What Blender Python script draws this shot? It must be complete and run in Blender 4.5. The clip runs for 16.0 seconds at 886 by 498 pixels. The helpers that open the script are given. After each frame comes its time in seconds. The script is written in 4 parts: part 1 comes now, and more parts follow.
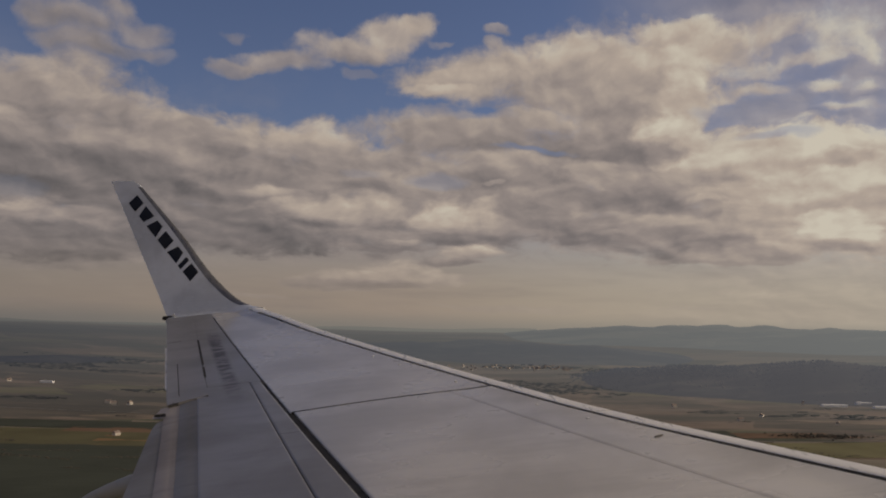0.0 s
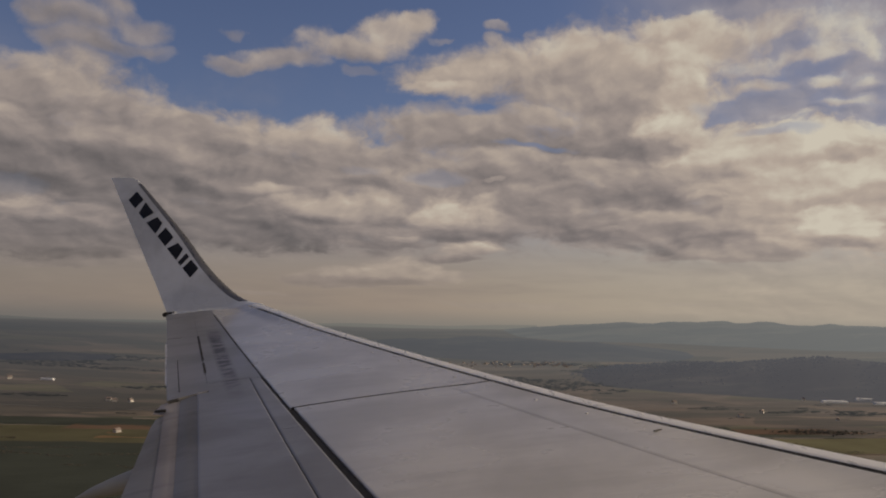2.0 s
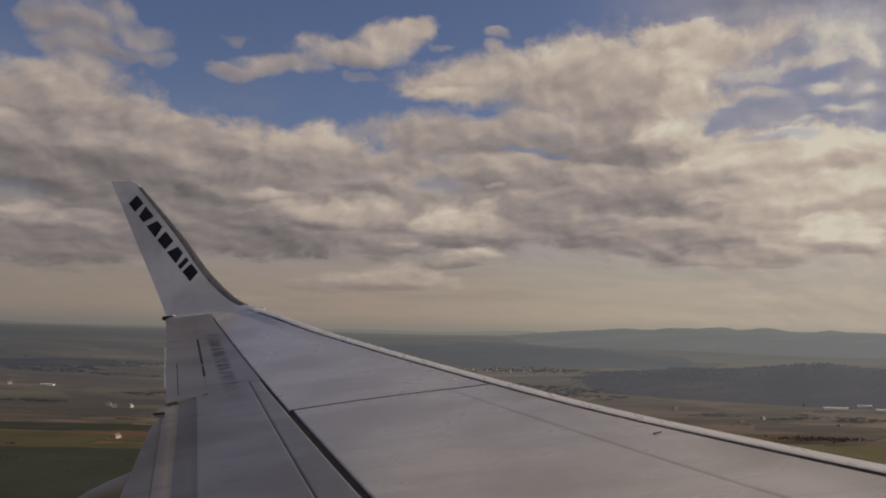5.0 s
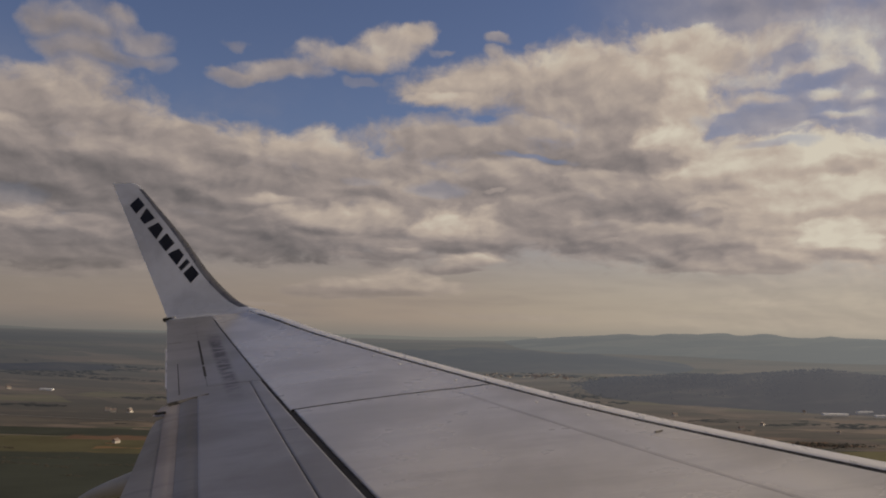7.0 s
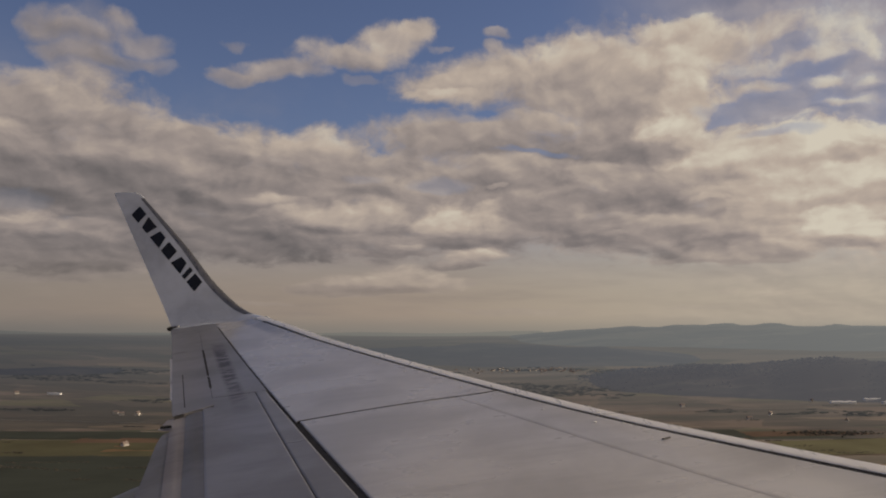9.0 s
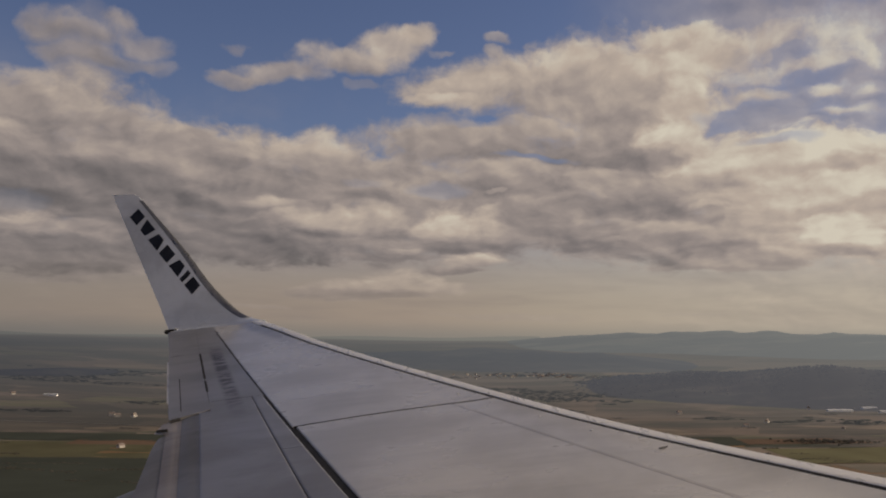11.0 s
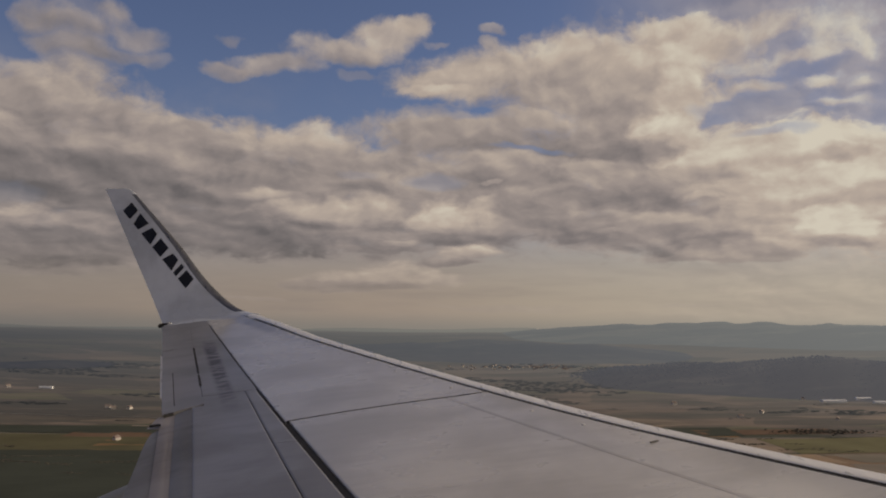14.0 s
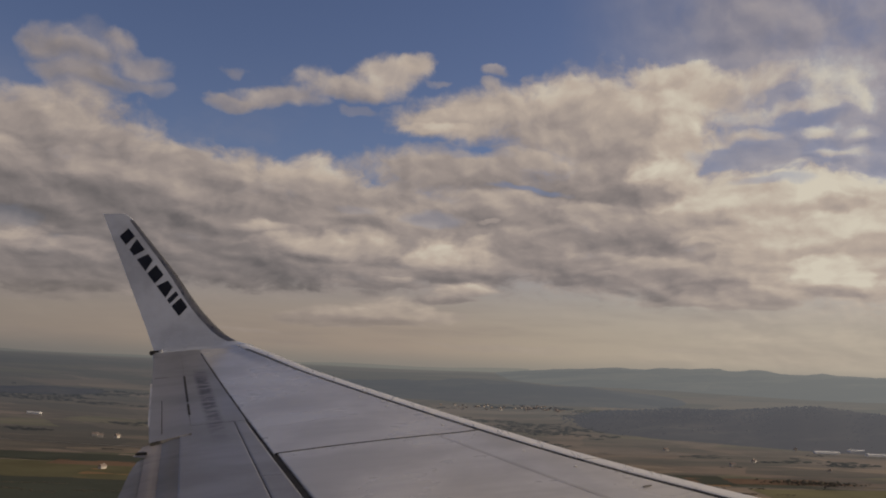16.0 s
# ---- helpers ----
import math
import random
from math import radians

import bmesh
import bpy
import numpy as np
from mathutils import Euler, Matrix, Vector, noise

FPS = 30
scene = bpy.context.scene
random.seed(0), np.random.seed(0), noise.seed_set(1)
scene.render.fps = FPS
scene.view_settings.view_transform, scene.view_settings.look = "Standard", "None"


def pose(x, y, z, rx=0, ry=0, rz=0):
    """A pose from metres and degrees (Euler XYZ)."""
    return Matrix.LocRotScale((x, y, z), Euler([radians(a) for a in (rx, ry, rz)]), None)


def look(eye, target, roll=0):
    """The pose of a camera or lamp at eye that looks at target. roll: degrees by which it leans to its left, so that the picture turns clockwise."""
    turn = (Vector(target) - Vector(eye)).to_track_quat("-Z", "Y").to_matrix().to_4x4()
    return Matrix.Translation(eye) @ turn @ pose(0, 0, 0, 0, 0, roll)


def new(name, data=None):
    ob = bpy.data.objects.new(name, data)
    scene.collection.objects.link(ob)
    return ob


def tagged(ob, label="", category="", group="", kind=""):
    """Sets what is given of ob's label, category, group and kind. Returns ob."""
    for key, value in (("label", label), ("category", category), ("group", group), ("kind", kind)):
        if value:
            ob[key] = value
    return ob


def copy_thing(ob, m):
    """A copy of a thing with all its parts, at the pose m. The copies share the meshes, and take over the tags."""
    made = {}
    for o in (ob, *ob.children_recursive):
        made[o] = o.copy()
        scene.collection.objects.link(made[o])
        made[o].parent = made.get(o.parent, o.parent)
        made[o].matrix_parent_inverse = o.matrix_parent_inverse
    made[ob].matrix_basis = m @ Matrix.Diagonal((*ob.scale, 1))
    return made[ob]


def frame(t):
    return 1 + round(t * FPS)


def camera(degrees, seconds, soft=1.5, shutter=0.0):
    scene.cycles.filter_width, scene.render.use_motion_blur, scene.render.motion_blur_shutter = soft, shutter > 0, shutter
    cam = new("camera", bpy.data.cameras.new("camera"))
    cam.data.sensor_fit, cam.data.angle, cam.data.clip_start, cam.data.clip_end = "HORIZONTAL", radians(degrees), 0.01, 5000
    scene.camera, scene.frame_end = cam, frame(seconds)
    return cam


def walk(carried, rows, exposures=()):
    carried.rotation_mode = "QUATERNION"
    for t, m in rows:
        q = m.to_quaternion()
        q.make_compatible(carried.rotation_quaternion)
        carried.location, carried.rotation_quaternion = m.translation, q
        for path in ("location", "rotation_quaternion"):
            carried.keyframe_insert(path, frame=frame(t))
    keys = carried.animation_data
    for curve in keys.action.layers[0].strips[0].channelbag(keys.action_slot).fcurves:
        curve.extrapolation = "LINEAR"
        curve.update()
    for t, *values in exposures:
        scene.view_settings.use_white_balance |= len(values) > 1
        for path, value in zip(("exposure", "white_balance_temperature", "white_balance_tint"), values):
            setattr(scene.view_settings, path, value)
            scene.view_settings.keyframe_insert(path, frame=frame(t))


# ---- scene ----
cam = camera(52.0, 16.0, soft=2.0)

# ------------------------------------------------------------------ camera
# seconds, place, tilt, lean and turn of the camera
PATH = [
    (0, -0.043, -0.019, 199.979, 94.991, -1.420, 0.138),
    (0.5, -0.041, -0.001, 199.953, 95.244, -1.426, 0.193),
    (1, -0.022, 0.006, 199.985, 94.728, -1.139, 0.263),
    (1.5, -0.029, -0.007, 199.945, 94.938, -1.354, 0.219),
    (2, -0.034, -0.028, 199.966, 94.789, -1.335, 0.161),
    (2.5, -0.024, -0.015, 199.938, 95.160, -1.342, 0.259),
    (3, -0.028, -0.014, 199.929, 95.295, -1.370, 0.245),
    (3.5, -0.027, -0.022, 199.904, 95.247, -1.526, 0.191),
    (4, -0.026, -0.022, 199.937, 95.002, -1.363, 0.193),
    (6.5, -0.026, -0.003, 199.906, 95.494, -1.532, 0.155),
    (7, -0.039, -0.022, 199.881, 95.501, -1.517, 0.164),
    (7.5, -0.041, -0.018, 199.930, 95.021, -0.838, 0.264),
    (8, -0.040, -0.003, 199.970, 94.935, -0.503, 0.392),
    (8.5, -0.041, 0.013, 199.974, 95.436, -0.421, 0.464),
    (9, -0.029, 0.004, 199.994, 95.251, -0.268, 0.514),
    (11.5, -0.032, 0.010, 200.012, 95.571, -1.215, 0.129),
    (12, -0.037, 0.010, 200.017, 95.291, -1.562, -0.104),
    (12.5, -0.032, 0.001, 200.039, 95.016, -1.520, -0.170),
    (13, -0.025, 0.001, 200.014, 95.129, -1.011, -0.019),
    (13.5, -0.016, 0.019, 200.017, 95.089, -0.940, 0.011),
    (14, -0.001, -0.001, 200.038, 95.018, -0.691, 0.082),
    (14.5, -0.021, 0.005, 200.020, 95.210, -0.863, -0.006),
    (15, -0.014, 0.015, 199.986, 95.830, -0.996, 0.031),
    (15.5, -0.016, 0.021, 199.998, 96.363, -1.672, -0.170),
    (16, -0.008, 0.043, 200.018, 97.401, -2.569, -0.363),
]
walk(cam, [(t, pose(x, y, z, rx, ry, rz)) for t, x, y, z, rx, ry, rz in PATH], exposures=[(0.0, -0.10), (2.0, -0.06), (4.0, -0.02), (6.5, 0.03), (16.0, 0.03)])

# ------------------------------------------------------------------ light
SUN_EL, SUN_AZ = radians(17), radians(74)      # azimuth from +y towards +x
sun_data = bpy.data.lights.new("sun", "SUN")
sun_data.energy, sun_data.angle, sun_data.color = 2.6, radians(0.6), (1.0, 0.82, 0.62)
sun = new("sun", sun_data)
sun_way = Vector((math.sin(SUN_AZ) * math.cos(SUN_EL), math.cos(SUN_AZ) * math.cos(SUN_EL), math.sin(SUN_EL)))
sun.matrix_world = look((0, 0, 0), -sun_way)


class Nodes:
    """Short hands for node trees."""

    def __init__(self, tree):
        self.t = tree

    def n(self, kind, **kw):
        node = self.t.nodes.new(kind)
        for k, v in kw.items():
            if k == "op":
                node.operation = v
            elif k == "blend":
                node.data_type, node.blend_type = "RGBA", v
            elif k == "dim":
                node.noise_dimensions = v
            elif k == "feature":
                node.feature = v
            elif k == "interp":
                node.interpolation_type = v
        return node

    def put(self, socket, v):
        if hasattr(v, "is_linked") or hasattr(v, "is_output"):
            self.t.links.new(v, socket)
        else:
            socket.default_value = v

    def math(self, op, *args, clamp=False):
        node = self.n("ShaderNodeMath", op=op)
        node.use_clamp = clamp
        for s, v in zip(node.inputs, args):
            self.put(s, v)
        return node.outputs[0]

    def vec(self, op, *args):
        node = self.n("ShaderNodeVectorMath", op=op)
        for s, v in zip(node.inputs, args):
            self.put(s, v)
        return node.outputs[1] if op in ("DOT_PRODUCT", "LENGTH") else node.outputs[0]

    def xyz(self, v):
        node = self.n("ShaderNodeSeparateXYZ")
        self.put(node.inputs[0], v)
        return node.outputs

    def join(self, x, y, z):
        node = self.n("ShaderNodeCombineXYZ")
        for s, v in zip(node.inputs, (x, y, z)):
            self.put(s, v)
        return node.outputs[0]

    def noise(self, v, scale, detail=4.0, rough=0.55, color=False, warp=0.0):
        node = self.n("ShaderNodeTexNoise")
        if v is not None:
            self.put(node.inputs["Vector"], v)
        node.inputs["Scale"].default_value = scale
        node.inputs["Detail"].default_value = detail
        node.inputs["Roughness"].default_value = rough
        node.inputs["Distortion"].default_value = warp
        return node.outputs["Color" if color else "Fac"]

    def span(self, v, a, b, c=0.0, d=1.0, smooth=True):
        node = self.n("ShaderNodeMapRange", interp="SMOOTHSTEP" if smooth else "LINEAR")
        node.clamp = not smooth
        for s, x in zip(node.inputs, (v, a, b, c, d)):
            self.put(s, x)
        return node.outputs[0]

    def mix(self, f, a, b, blend="MIX"):
        node = self.n("ShaderNodeMix", blend=blend)
        self.put(node.inputs["Factor"], f)
        self.put(node.inputs[6], a)
        self.put(node.inputs[7], b)
        return node.outputs[2]

    def ramp(self, f, stops, constant=False):
        node = self.n("ShaderNodeValToRGB")
        cr = node.color_ramp
        cr.interpolation = "CONSTANT" if constant else "LINEAR"
        while len(cr.elements) < len(stops):
            cr.elements.new(0.5)
        for e, (p, c) in zip(cr.elements, stops):
            e.position, e.color = p, (*c, 1.0)
        self.put(node.inputs[0], f)
        return node.outputs[0]


# clouds in the sky: azimuth, elevation and half sizes in radians, tone, how much lighter the top is, and cover
# broad dim sheets behind the rest
SHEETS = [
    (-0.425, 0.155, 0.186, 0.084, 1.30, 0.19), (-0.215, 0.141, 0.235, 0.063, 1.34, 0.19), (0.033, 0.143, 0.220, 0.062, 1.42, 0.14),
    (0.277, 0.145, 0.214, 0.066, 1.56, 0.16), (0.425, 0.136, 0.117, 0.070, 1.81, 0.11), (0.188, 0.211, 0.135, 0.045, 1.48, 0.14),
    (-0.432, 0.075, 0.120, 0.017, 1.20, 0.11), (-0.284, 0.090, 0.150, 0.018, 1.16, 0.11),
]
# the tall heap and its flanks
TOWER = [
    (0.207, 0.279, 0.095, 0.055, 1.69, 0.16), (0.064, 0.272, 0.103, 0.031, 1.62, 0.14), (0.133, 0.291, 0.049, 0.026, 1.66, 0.14),
    (0.246, 0.297, 0.044, 0.034, 1.81, 0.11), (0.001, 0.265, 0.044, 0.019, 1.68, 0.08), (-0.015, 0.256, 0.029, 0.007, 1.76, 0.05),
    (0.195, 0.238, 0.072, 0.033, 1.52, 0.16), (0.258, 0.241, 0.036, 0.035, 1.83, 0.11), (0.248, 0.206, 0.047, 0.024, 1.83, 0.08),
    (0.323, 0.188, 0.082, 0.030, 1.85, 0.08), (0.416, 0.188, 0.071, 0.024, 1.92, 0.16), (0.220, 0.319, 0.042, 0.013, 1.79, 0.11),
    (-0.011, 0.215, 0.094, 0.020, 1.48, 0.16), (0.096, 0.229, 0.037, 0.008, 1.60, 0.08),
]
# heaps of the near bank
LEFT_HEAPS = [
    (-0.444, 0.218, 0.081, 0.034, 1.45, 0.22), (-0.357, 0.211, 0.063, 0.022, 1.47, 0.19), (-0.458, 0.196, 0.029, 0.010, 1.61, 0.08),
    (-0.288, 0.201, 0.056, 0.019, 1.49, 0.19), (-0.222, 0.199, 0.046, 0.025, 1.53, 0.19), (-0.158, 0.194, 0.053, 0.022, 1.61, 0.22),
    (-0.099, 0.184, 0.056, 0.018, 1.53, 0.16), (-0.310, 0.182, 0.100, 0.013, 1.45, 0.08), (-0.409, 0.161, 0.105, 0.014, 1.21, 0.05),
    (-0.382, 0.140, 0.119, 0.015, 1.14, 0.05), (-0.227, 0.160, 0.091, 0.012, 1.31, 0.08), (-0.099, 0.160, 0.050, 0.016, 1.41, 0.11),
]
# lit edges and grey bases of the bank
LEFT_BASES = [
    (-0.441, 0.108, 0.039, 0.014, 1.55, 0.19), (-0.388, 0.107, 0.030, 0.009, 1.59, 0.14), (-0.363, 0.097, 0.022, 0.008, 1.52, 0.11),
    (-0.417, 0.083, 0.081, 0.010, 1.22, 0.08), (-0.302, 0.107, 0.088, 0.021, 1.22, 0.05), (-0.196, 0.101, 0.117, 0.020, 1.18, 0.08),
    (-0.160, 0.127, 0.056, 0.012, 1.63, 0.16), (-0.191, 0.142, 0.037, 0.005, 1.55, 0.08), (-0.098, 0.128, 0.047, 0.016, 1.64, 0.16),
    (-0.039, 0.152, 0.024, 0.016, 1.62, 0.11), (-0.010, 0.121, 0.031, 0.021, 1.76, 0.14), (-0.066, 0.100, 0.069, 0.010, 1.38, 0.08),
    (0.046, 0.119, 0.029, 0.021, 1.75, 0.16),
]
# the middle of the bank
MIDDLE = [
    (0.015, 0.097, 0.069, 0.009, 1.30, 0.08), (0.120, 0.112, 0.079, 0.018, 1.37, 0.11), (0.096, 0.135, 0.055, 0.010, 1.50, 0.11),
    (0.139, 0.134, 0.016, 0.007, 1.66, 0.08), (0.065, 0.163, 0.081, 0.011, 1.37, 0.08), (0.046, 0.160, 0.015, 0.003, 1.60, 0.05),
    (0.127, 0.203, 0.061, 0.015, 1.30, 0.05), (0.206, 0.197, 0.059, 0.012, 1.35, 0.05), (0.039, 0.203, 0.063, 0.011, 1.41, 0.11),
    (0.096, 0.184, 0.068, 0.007, 1.61, 0.11), (0.164, 0.179, 0.048, 0.007, 1.59, 0.08), (0.224, 0.164, 0.070, 0.010, 1.50, 0.08),
    (0.188, 0.142, 0.095, 0.011, 1.30, 0.05), (0.238, 0.124, 0.038, 0.006, 1.60, 0.08),
]
# bright heaps towards the sun
RIGHT = [
    (0.187, 0.110, 0.013, 0.004, 1.66, 0.08), (0.163, 0.102, 0.048, 0.010, 1.29, 0.05), (0.270, 0.099, 0.090, 0.017, 1.38, 0.11),
    (0.310, 0.118, 0.028, 0.011, 1.64, 0.14), (0.305, 0.147, 0.056, 0.007, 1.68, 0.08), (0.271, 0.143, 0.024, 0.004, 1.74, 0.05),
    (0.362, 0.165, 0.064, 0.012, 1.84, 0.08), (0.288, 0.169, 0.057, 0.009, 1.67, 0.08), (0.420, 0.165, 0.046, 0.014, 1.92, 0.08),
    (0.405, 0.181, 0.031, 0.008, 1.65, 0.05), (0.366, 0.136, 0.069, 0.010, 1.76, 0.08), (0.440, 0.135, 0.025, 0.011, 1.71, 0.05),
    (0.354, 0.093, 0.048, 0.009, 1.57, 0.11),
]
# low edge of the bright heaps
RIGHT_LOW = [
    (0.403, 0.114, 0.034, 0.016, 2.00, 0.14), (0.436, 0.104, 0.013, 0.013, 1.98, 0.11), (0.408, 0.094, 0.039, 0.008, 1.59, 0.08),
    (0.321, 0.085, 0.055, 0.007, 1.53, 0.08), (0.296, 0.079, 0.067, 0.005, 1.47, 0.05), (0.024, 0.083, 0.034, 0.008, 1.65, 0.19),
    (0.006, 0.071, 0.034, 0.004, 1.32, 0.08), (-0.066, 0.086, 0.053, 0.004, 1.32, 0.05), (-0.048, 0.093, 0.017, 0.003, 1.51, 0.05),
]
# small clouds low over the plain
LOW = [
    (-0.060, 0.060, 0.032, 0.013, 1.67, 0.19, 0.9), (-0.109, 0.053, 0.040, 0.008, 1.58, 0.14, 0.9), (-0.021, 0.059, 0.017, 0.009, 1.76, 0.11, 0.9),
    (0.006, 0.053, 0.024, 0.006, 1.66, 0.11, 0.8), (-0.090, 0.044, 0.081, 0.006, 1.22, 0.05, 0.8), (-0.152, 0.048, 0.031, 0.004, 1.34, 0.05, 0.6),
    (-0.378, 0.063, 0.030, 0.008, 1.11, 0.05, 0.8), (-0.405, 0.053, 0.060, 0.004, 1.26, 0.05, 0.5), (0.337, 0.042, 0.030, 0.004, 1.74, 0.11, 0.7),
    (0.292, 0.045, 0.016, 0.004, 1.75, 0.08, 0.6),
]
# faint streaks near the horizon
LOW_STREAKS = [
    (0.380, 0.044, 0.024, 0.003, 1.67, 0.08, 0.7), (0.269, 0.026, 0.040, 0.002, 1.53, 0.05, 0.6), (-0.200, 0.030, 0.036, 0.003, 1.40, 0.05, 0.5),
    (0.065, 0.022, 0.074, 0.004, 1.40, 0.05, 0.4),
]
# loose clouds over the blue
DRIFT = [
    (-0.070, 0.319, 0.043, 0.018, 1.72, 0.16, 0.9), (-0.041, 0.329, 0.020, 0.012, 1.78, 0.11, 0.9), (-0.110, 0.298, 0.054, 0.015, 1.58, 0.16, 0.9),
    (-0.188, 0.280, 0.046, 0.013, 1.52, 0.14, 0.8), (-0.230, 0.270, 0.027, 0.008, 1.48, 0.11, 0.7), (0.055, 0.325, 0.019, 0.007, 1.60, 0.14, 0.6),
    (0.040, 0.309, 0.015, 0.006, 1.50, 0.08, 0.5), (-0.094, 0.271, 0.022, 0.005, 1.40, 0.05, 0.3), (-0.012, 0.310, 0.014, 0.004, 1.40, 0.05, 0.4),
    (-0.250, 0.305, 0.017, 0.006, 1.32, 0.05, 0.4), (-0.319, 0.276, 0.023, 0.008, 1.32, 0.05, 0.3),
]
# thin cloud at the edges
WISPS = [
    (-0.401, 0.290, 0.034, 0.034, 1.40, 0.04, 0.5), (-0.429, 0.310, 0.019, 0.014, 1.42, 0.08, 0.8), (-0.394, 0.304, 0.036, 0.009, 1.40, 0.08, 0.7),
    (-0.361, 0.319, 0.020, 0.010, 1.50, 0.08, 0.8), (-0.409, 0.281, 0.030, 0.012, 1.38, 0.08, 0.7), (-0.337, 0.299, 0.030, 0.012, 1.41, 0.08, 0.7),
    (-0.365, 0.277, 0.037, 0.007, 1.32, 0.05, 0.5), (-0.424, 0.251, 0.040, 0.014, 1.42, 0.11, 0.8), (0.308, 0.298, 0.040, 0.018, 1.85, 0.08, 0.8),
    (0.325, 0.271, 0.034, 0.010, 1.92, 0.08, 0.8), (0.345, 0.312, 0.036, 0.017, 1.84, 0.08, 0.8), (0.303, 0.321, 0.026, 0.011, 1.65, 0.05, 0.5),
    (0.313, 0.252, 0.042, 0.009, 1.88, 0.08, 0.8),
]
# bright thin cloud under the sun
VEILS = [
    (0.409, 0.307, 0.050, 0.024, 2.04, 0.08, 0.9), (0.447, 0.284, 0.024, 0.023, 2.04, 0.08, 0.9), (0.386, 0.282, 0.036, 0.008, 1.94, 0.05, 0.8),
    (0.396, 0.253, 0.021, 0.007, 2.06, 0.11, 0.9), (0.441, 0.248, 0.020, 0.007, 2.00, 0.11, 0.9), (0.406, 0.229, 0.027, 0.005, 2.00, 0.08, 0.8),
    (0.347, 0.255, 0.024, 0.005, 1.89, 0.08, 0.7), (0.441, 0.230, 0.020, 0.006, 1.94, 0.08, 0.7), (0.374, 0.219, 0.017, 0.004, 1.90, 0.05, 0.5),
]
GAPS = [(0.089, 0.195, 0.040, 0.004, 0.52), (-0.014, 0.160, 0.031, 0.009, 0.32), (0.026, 0.230, 0.047, 0.007, 0.39), (0.307, 0.231, 0.042, 0.013, 0.35), (0.351, 0.203, 0.033, 0.006, 0.35), (-0.099, 0.169, 0.025, 0.006, 0.17), (-0.453, 0.131, 0.031, 0.009, 0.24)]


def make_world():
    world = bpy.data.worlds.new("sky")
    scene.world = world
    world.use_nodes = True
    t = world.node_tree
    t.nodes.clear()
    k = Nodes(t)
    way = k.n("ShaderNodeTexCoord").outputs["Generated"]
    x, y, z = k.xyz(way)
    az = k.math("ARCTAN2", x, y)
    el = k.math("ARCSINE", z)
    # a coordinate in which lumps shrink towards the horizon
    e = k.math("ADD", k.math("MAXIMUM", el, 0.0), 0.13)
    q = k.join(k.math("MULTIPLY", az, 3.3), k.math("MULTIPLY", k.math("LOGARITHM", e, math.e), 1.6), 0.0)
    # ragged outlines: the cloud field is bent at several scales
    bend = k.vec("SUBTRACT", k.noise(q, 3.6, 5.0, 0.52, color=True), (0.5, 0.5, 0.5))
    size = k.join(k.math("MULTIPLY", e, 0.26), k.math("MULTIPLY", e, 0.13), 0.0)
    p = k.vec("ADD", k.join(az, el, 0.0), k.vec("MULTIPLY", bend, size))
    bent = k.vec("ADD", q, k.vec("MULTIPLY", bend, (0.16, 0.12, 0.0)))
    fray = k.math("ADD", k.math("MULTIPLY", k.math("SUBTRACT", k.noise(bent, 5.0, 6.0, 0.54), 0.5), 2.3), k.math("MULTIPLY", k.math("SUBTRACT", k.noise(bent, 20.0, 3.0, 0.55), 0.5), 0.5))

    # the third axis eats into the outlines
    px, py, pz = k.xyz(p)
    p = k.join(px, py, k.math("SQRT", k.math("ADD", fray, 0.65)))

    def heap(ca, ce, ra, re, *cover):
        """How much of a cloud stands here, and the place within it in its half sizes."""
        v = k.n("ShaderNodeVectorMath", op="MULTIPLY_ADD")
        k.put(v.inputs[0], p)
        v.inputs[1].default_value = (1 / ra, 1 / re, 1)
        v.inputs[2].default_value = (-ca / ra, -ce / re, 0)
        return k.span(k.vec("DOT_PRODUCT", v.outputs[0], v.outputs[0]), *cover), v.outputs[0]

    # heaps laid over one another, each with a lighter top and a soft grey base: y is the tone, z the cover
    state = (0.0, 1.55, 0.0)
    for bank, soft in ((SHEETS, 0.75), (WISPS, 1.3), (VEILS, 1.3), (DRIFT, 0.8), (TOWER, 0.75), (LEFT_HEAPS, 0.85), (LEFT_BASES, 0.9), (MIDDLE, 1.0), (RIGHT, 1.0),
                       (RIGHT_LOW, 0.9), (LOW, 0.9), (LOW_STREAKS, 1.0)):
        for ca, ce, ra, re, bright, top_light, *full in bank:
            a, v = heap(ca, ce, ra, re, 1.77 + 0.8 * soft, 1.77 - 1.1 * soft, 0.0, full[0] if full else 1.0)
            own = k.n("ShaderNodeVectorMath", op="MULTIPLY_ADD")
            k.put(own.inputs[0], v)
            own.inputs[1].default_value, own.inputs[2].default_value = (0, top_light, 0), (0, bright, 1)
            over = k.n("ShaderNodeMix")
            over.data_type, over.clamp_factor = "VECTOR", False
            k.put(over.inputs[0], a)
            k.put(over.inputs[4], state)
            k.put(over.inputs[5], own.outputs[0])
            state = over.outputs[1]
    _, tone, cover = k.xyz(state)
    for ca, ce, ra, re, thin in GAPS:
        cover = k.math("SUBTRACT", cover, heap(ca, ce, ra, re, 2.2, 0.8, 0.0, thin)[0])
    cover = k.math("MAXIMUM", cover, 0.0)
    # the same kind of broken cloud goes on all round and overhead, clearer on the far side of the aeroplane
    out = k.math("MAXIMUM", k.span(k.math("ABSOLUTE", az), 0.47, 0.62), k.span(el, 0.395, 0.49))
    rest = k.math("MULTIPLY", k.span(k.noise(q, 1.1, 3.0, 0.5), 0.24, 0.44), k.span(el, 0.03, 0.12))
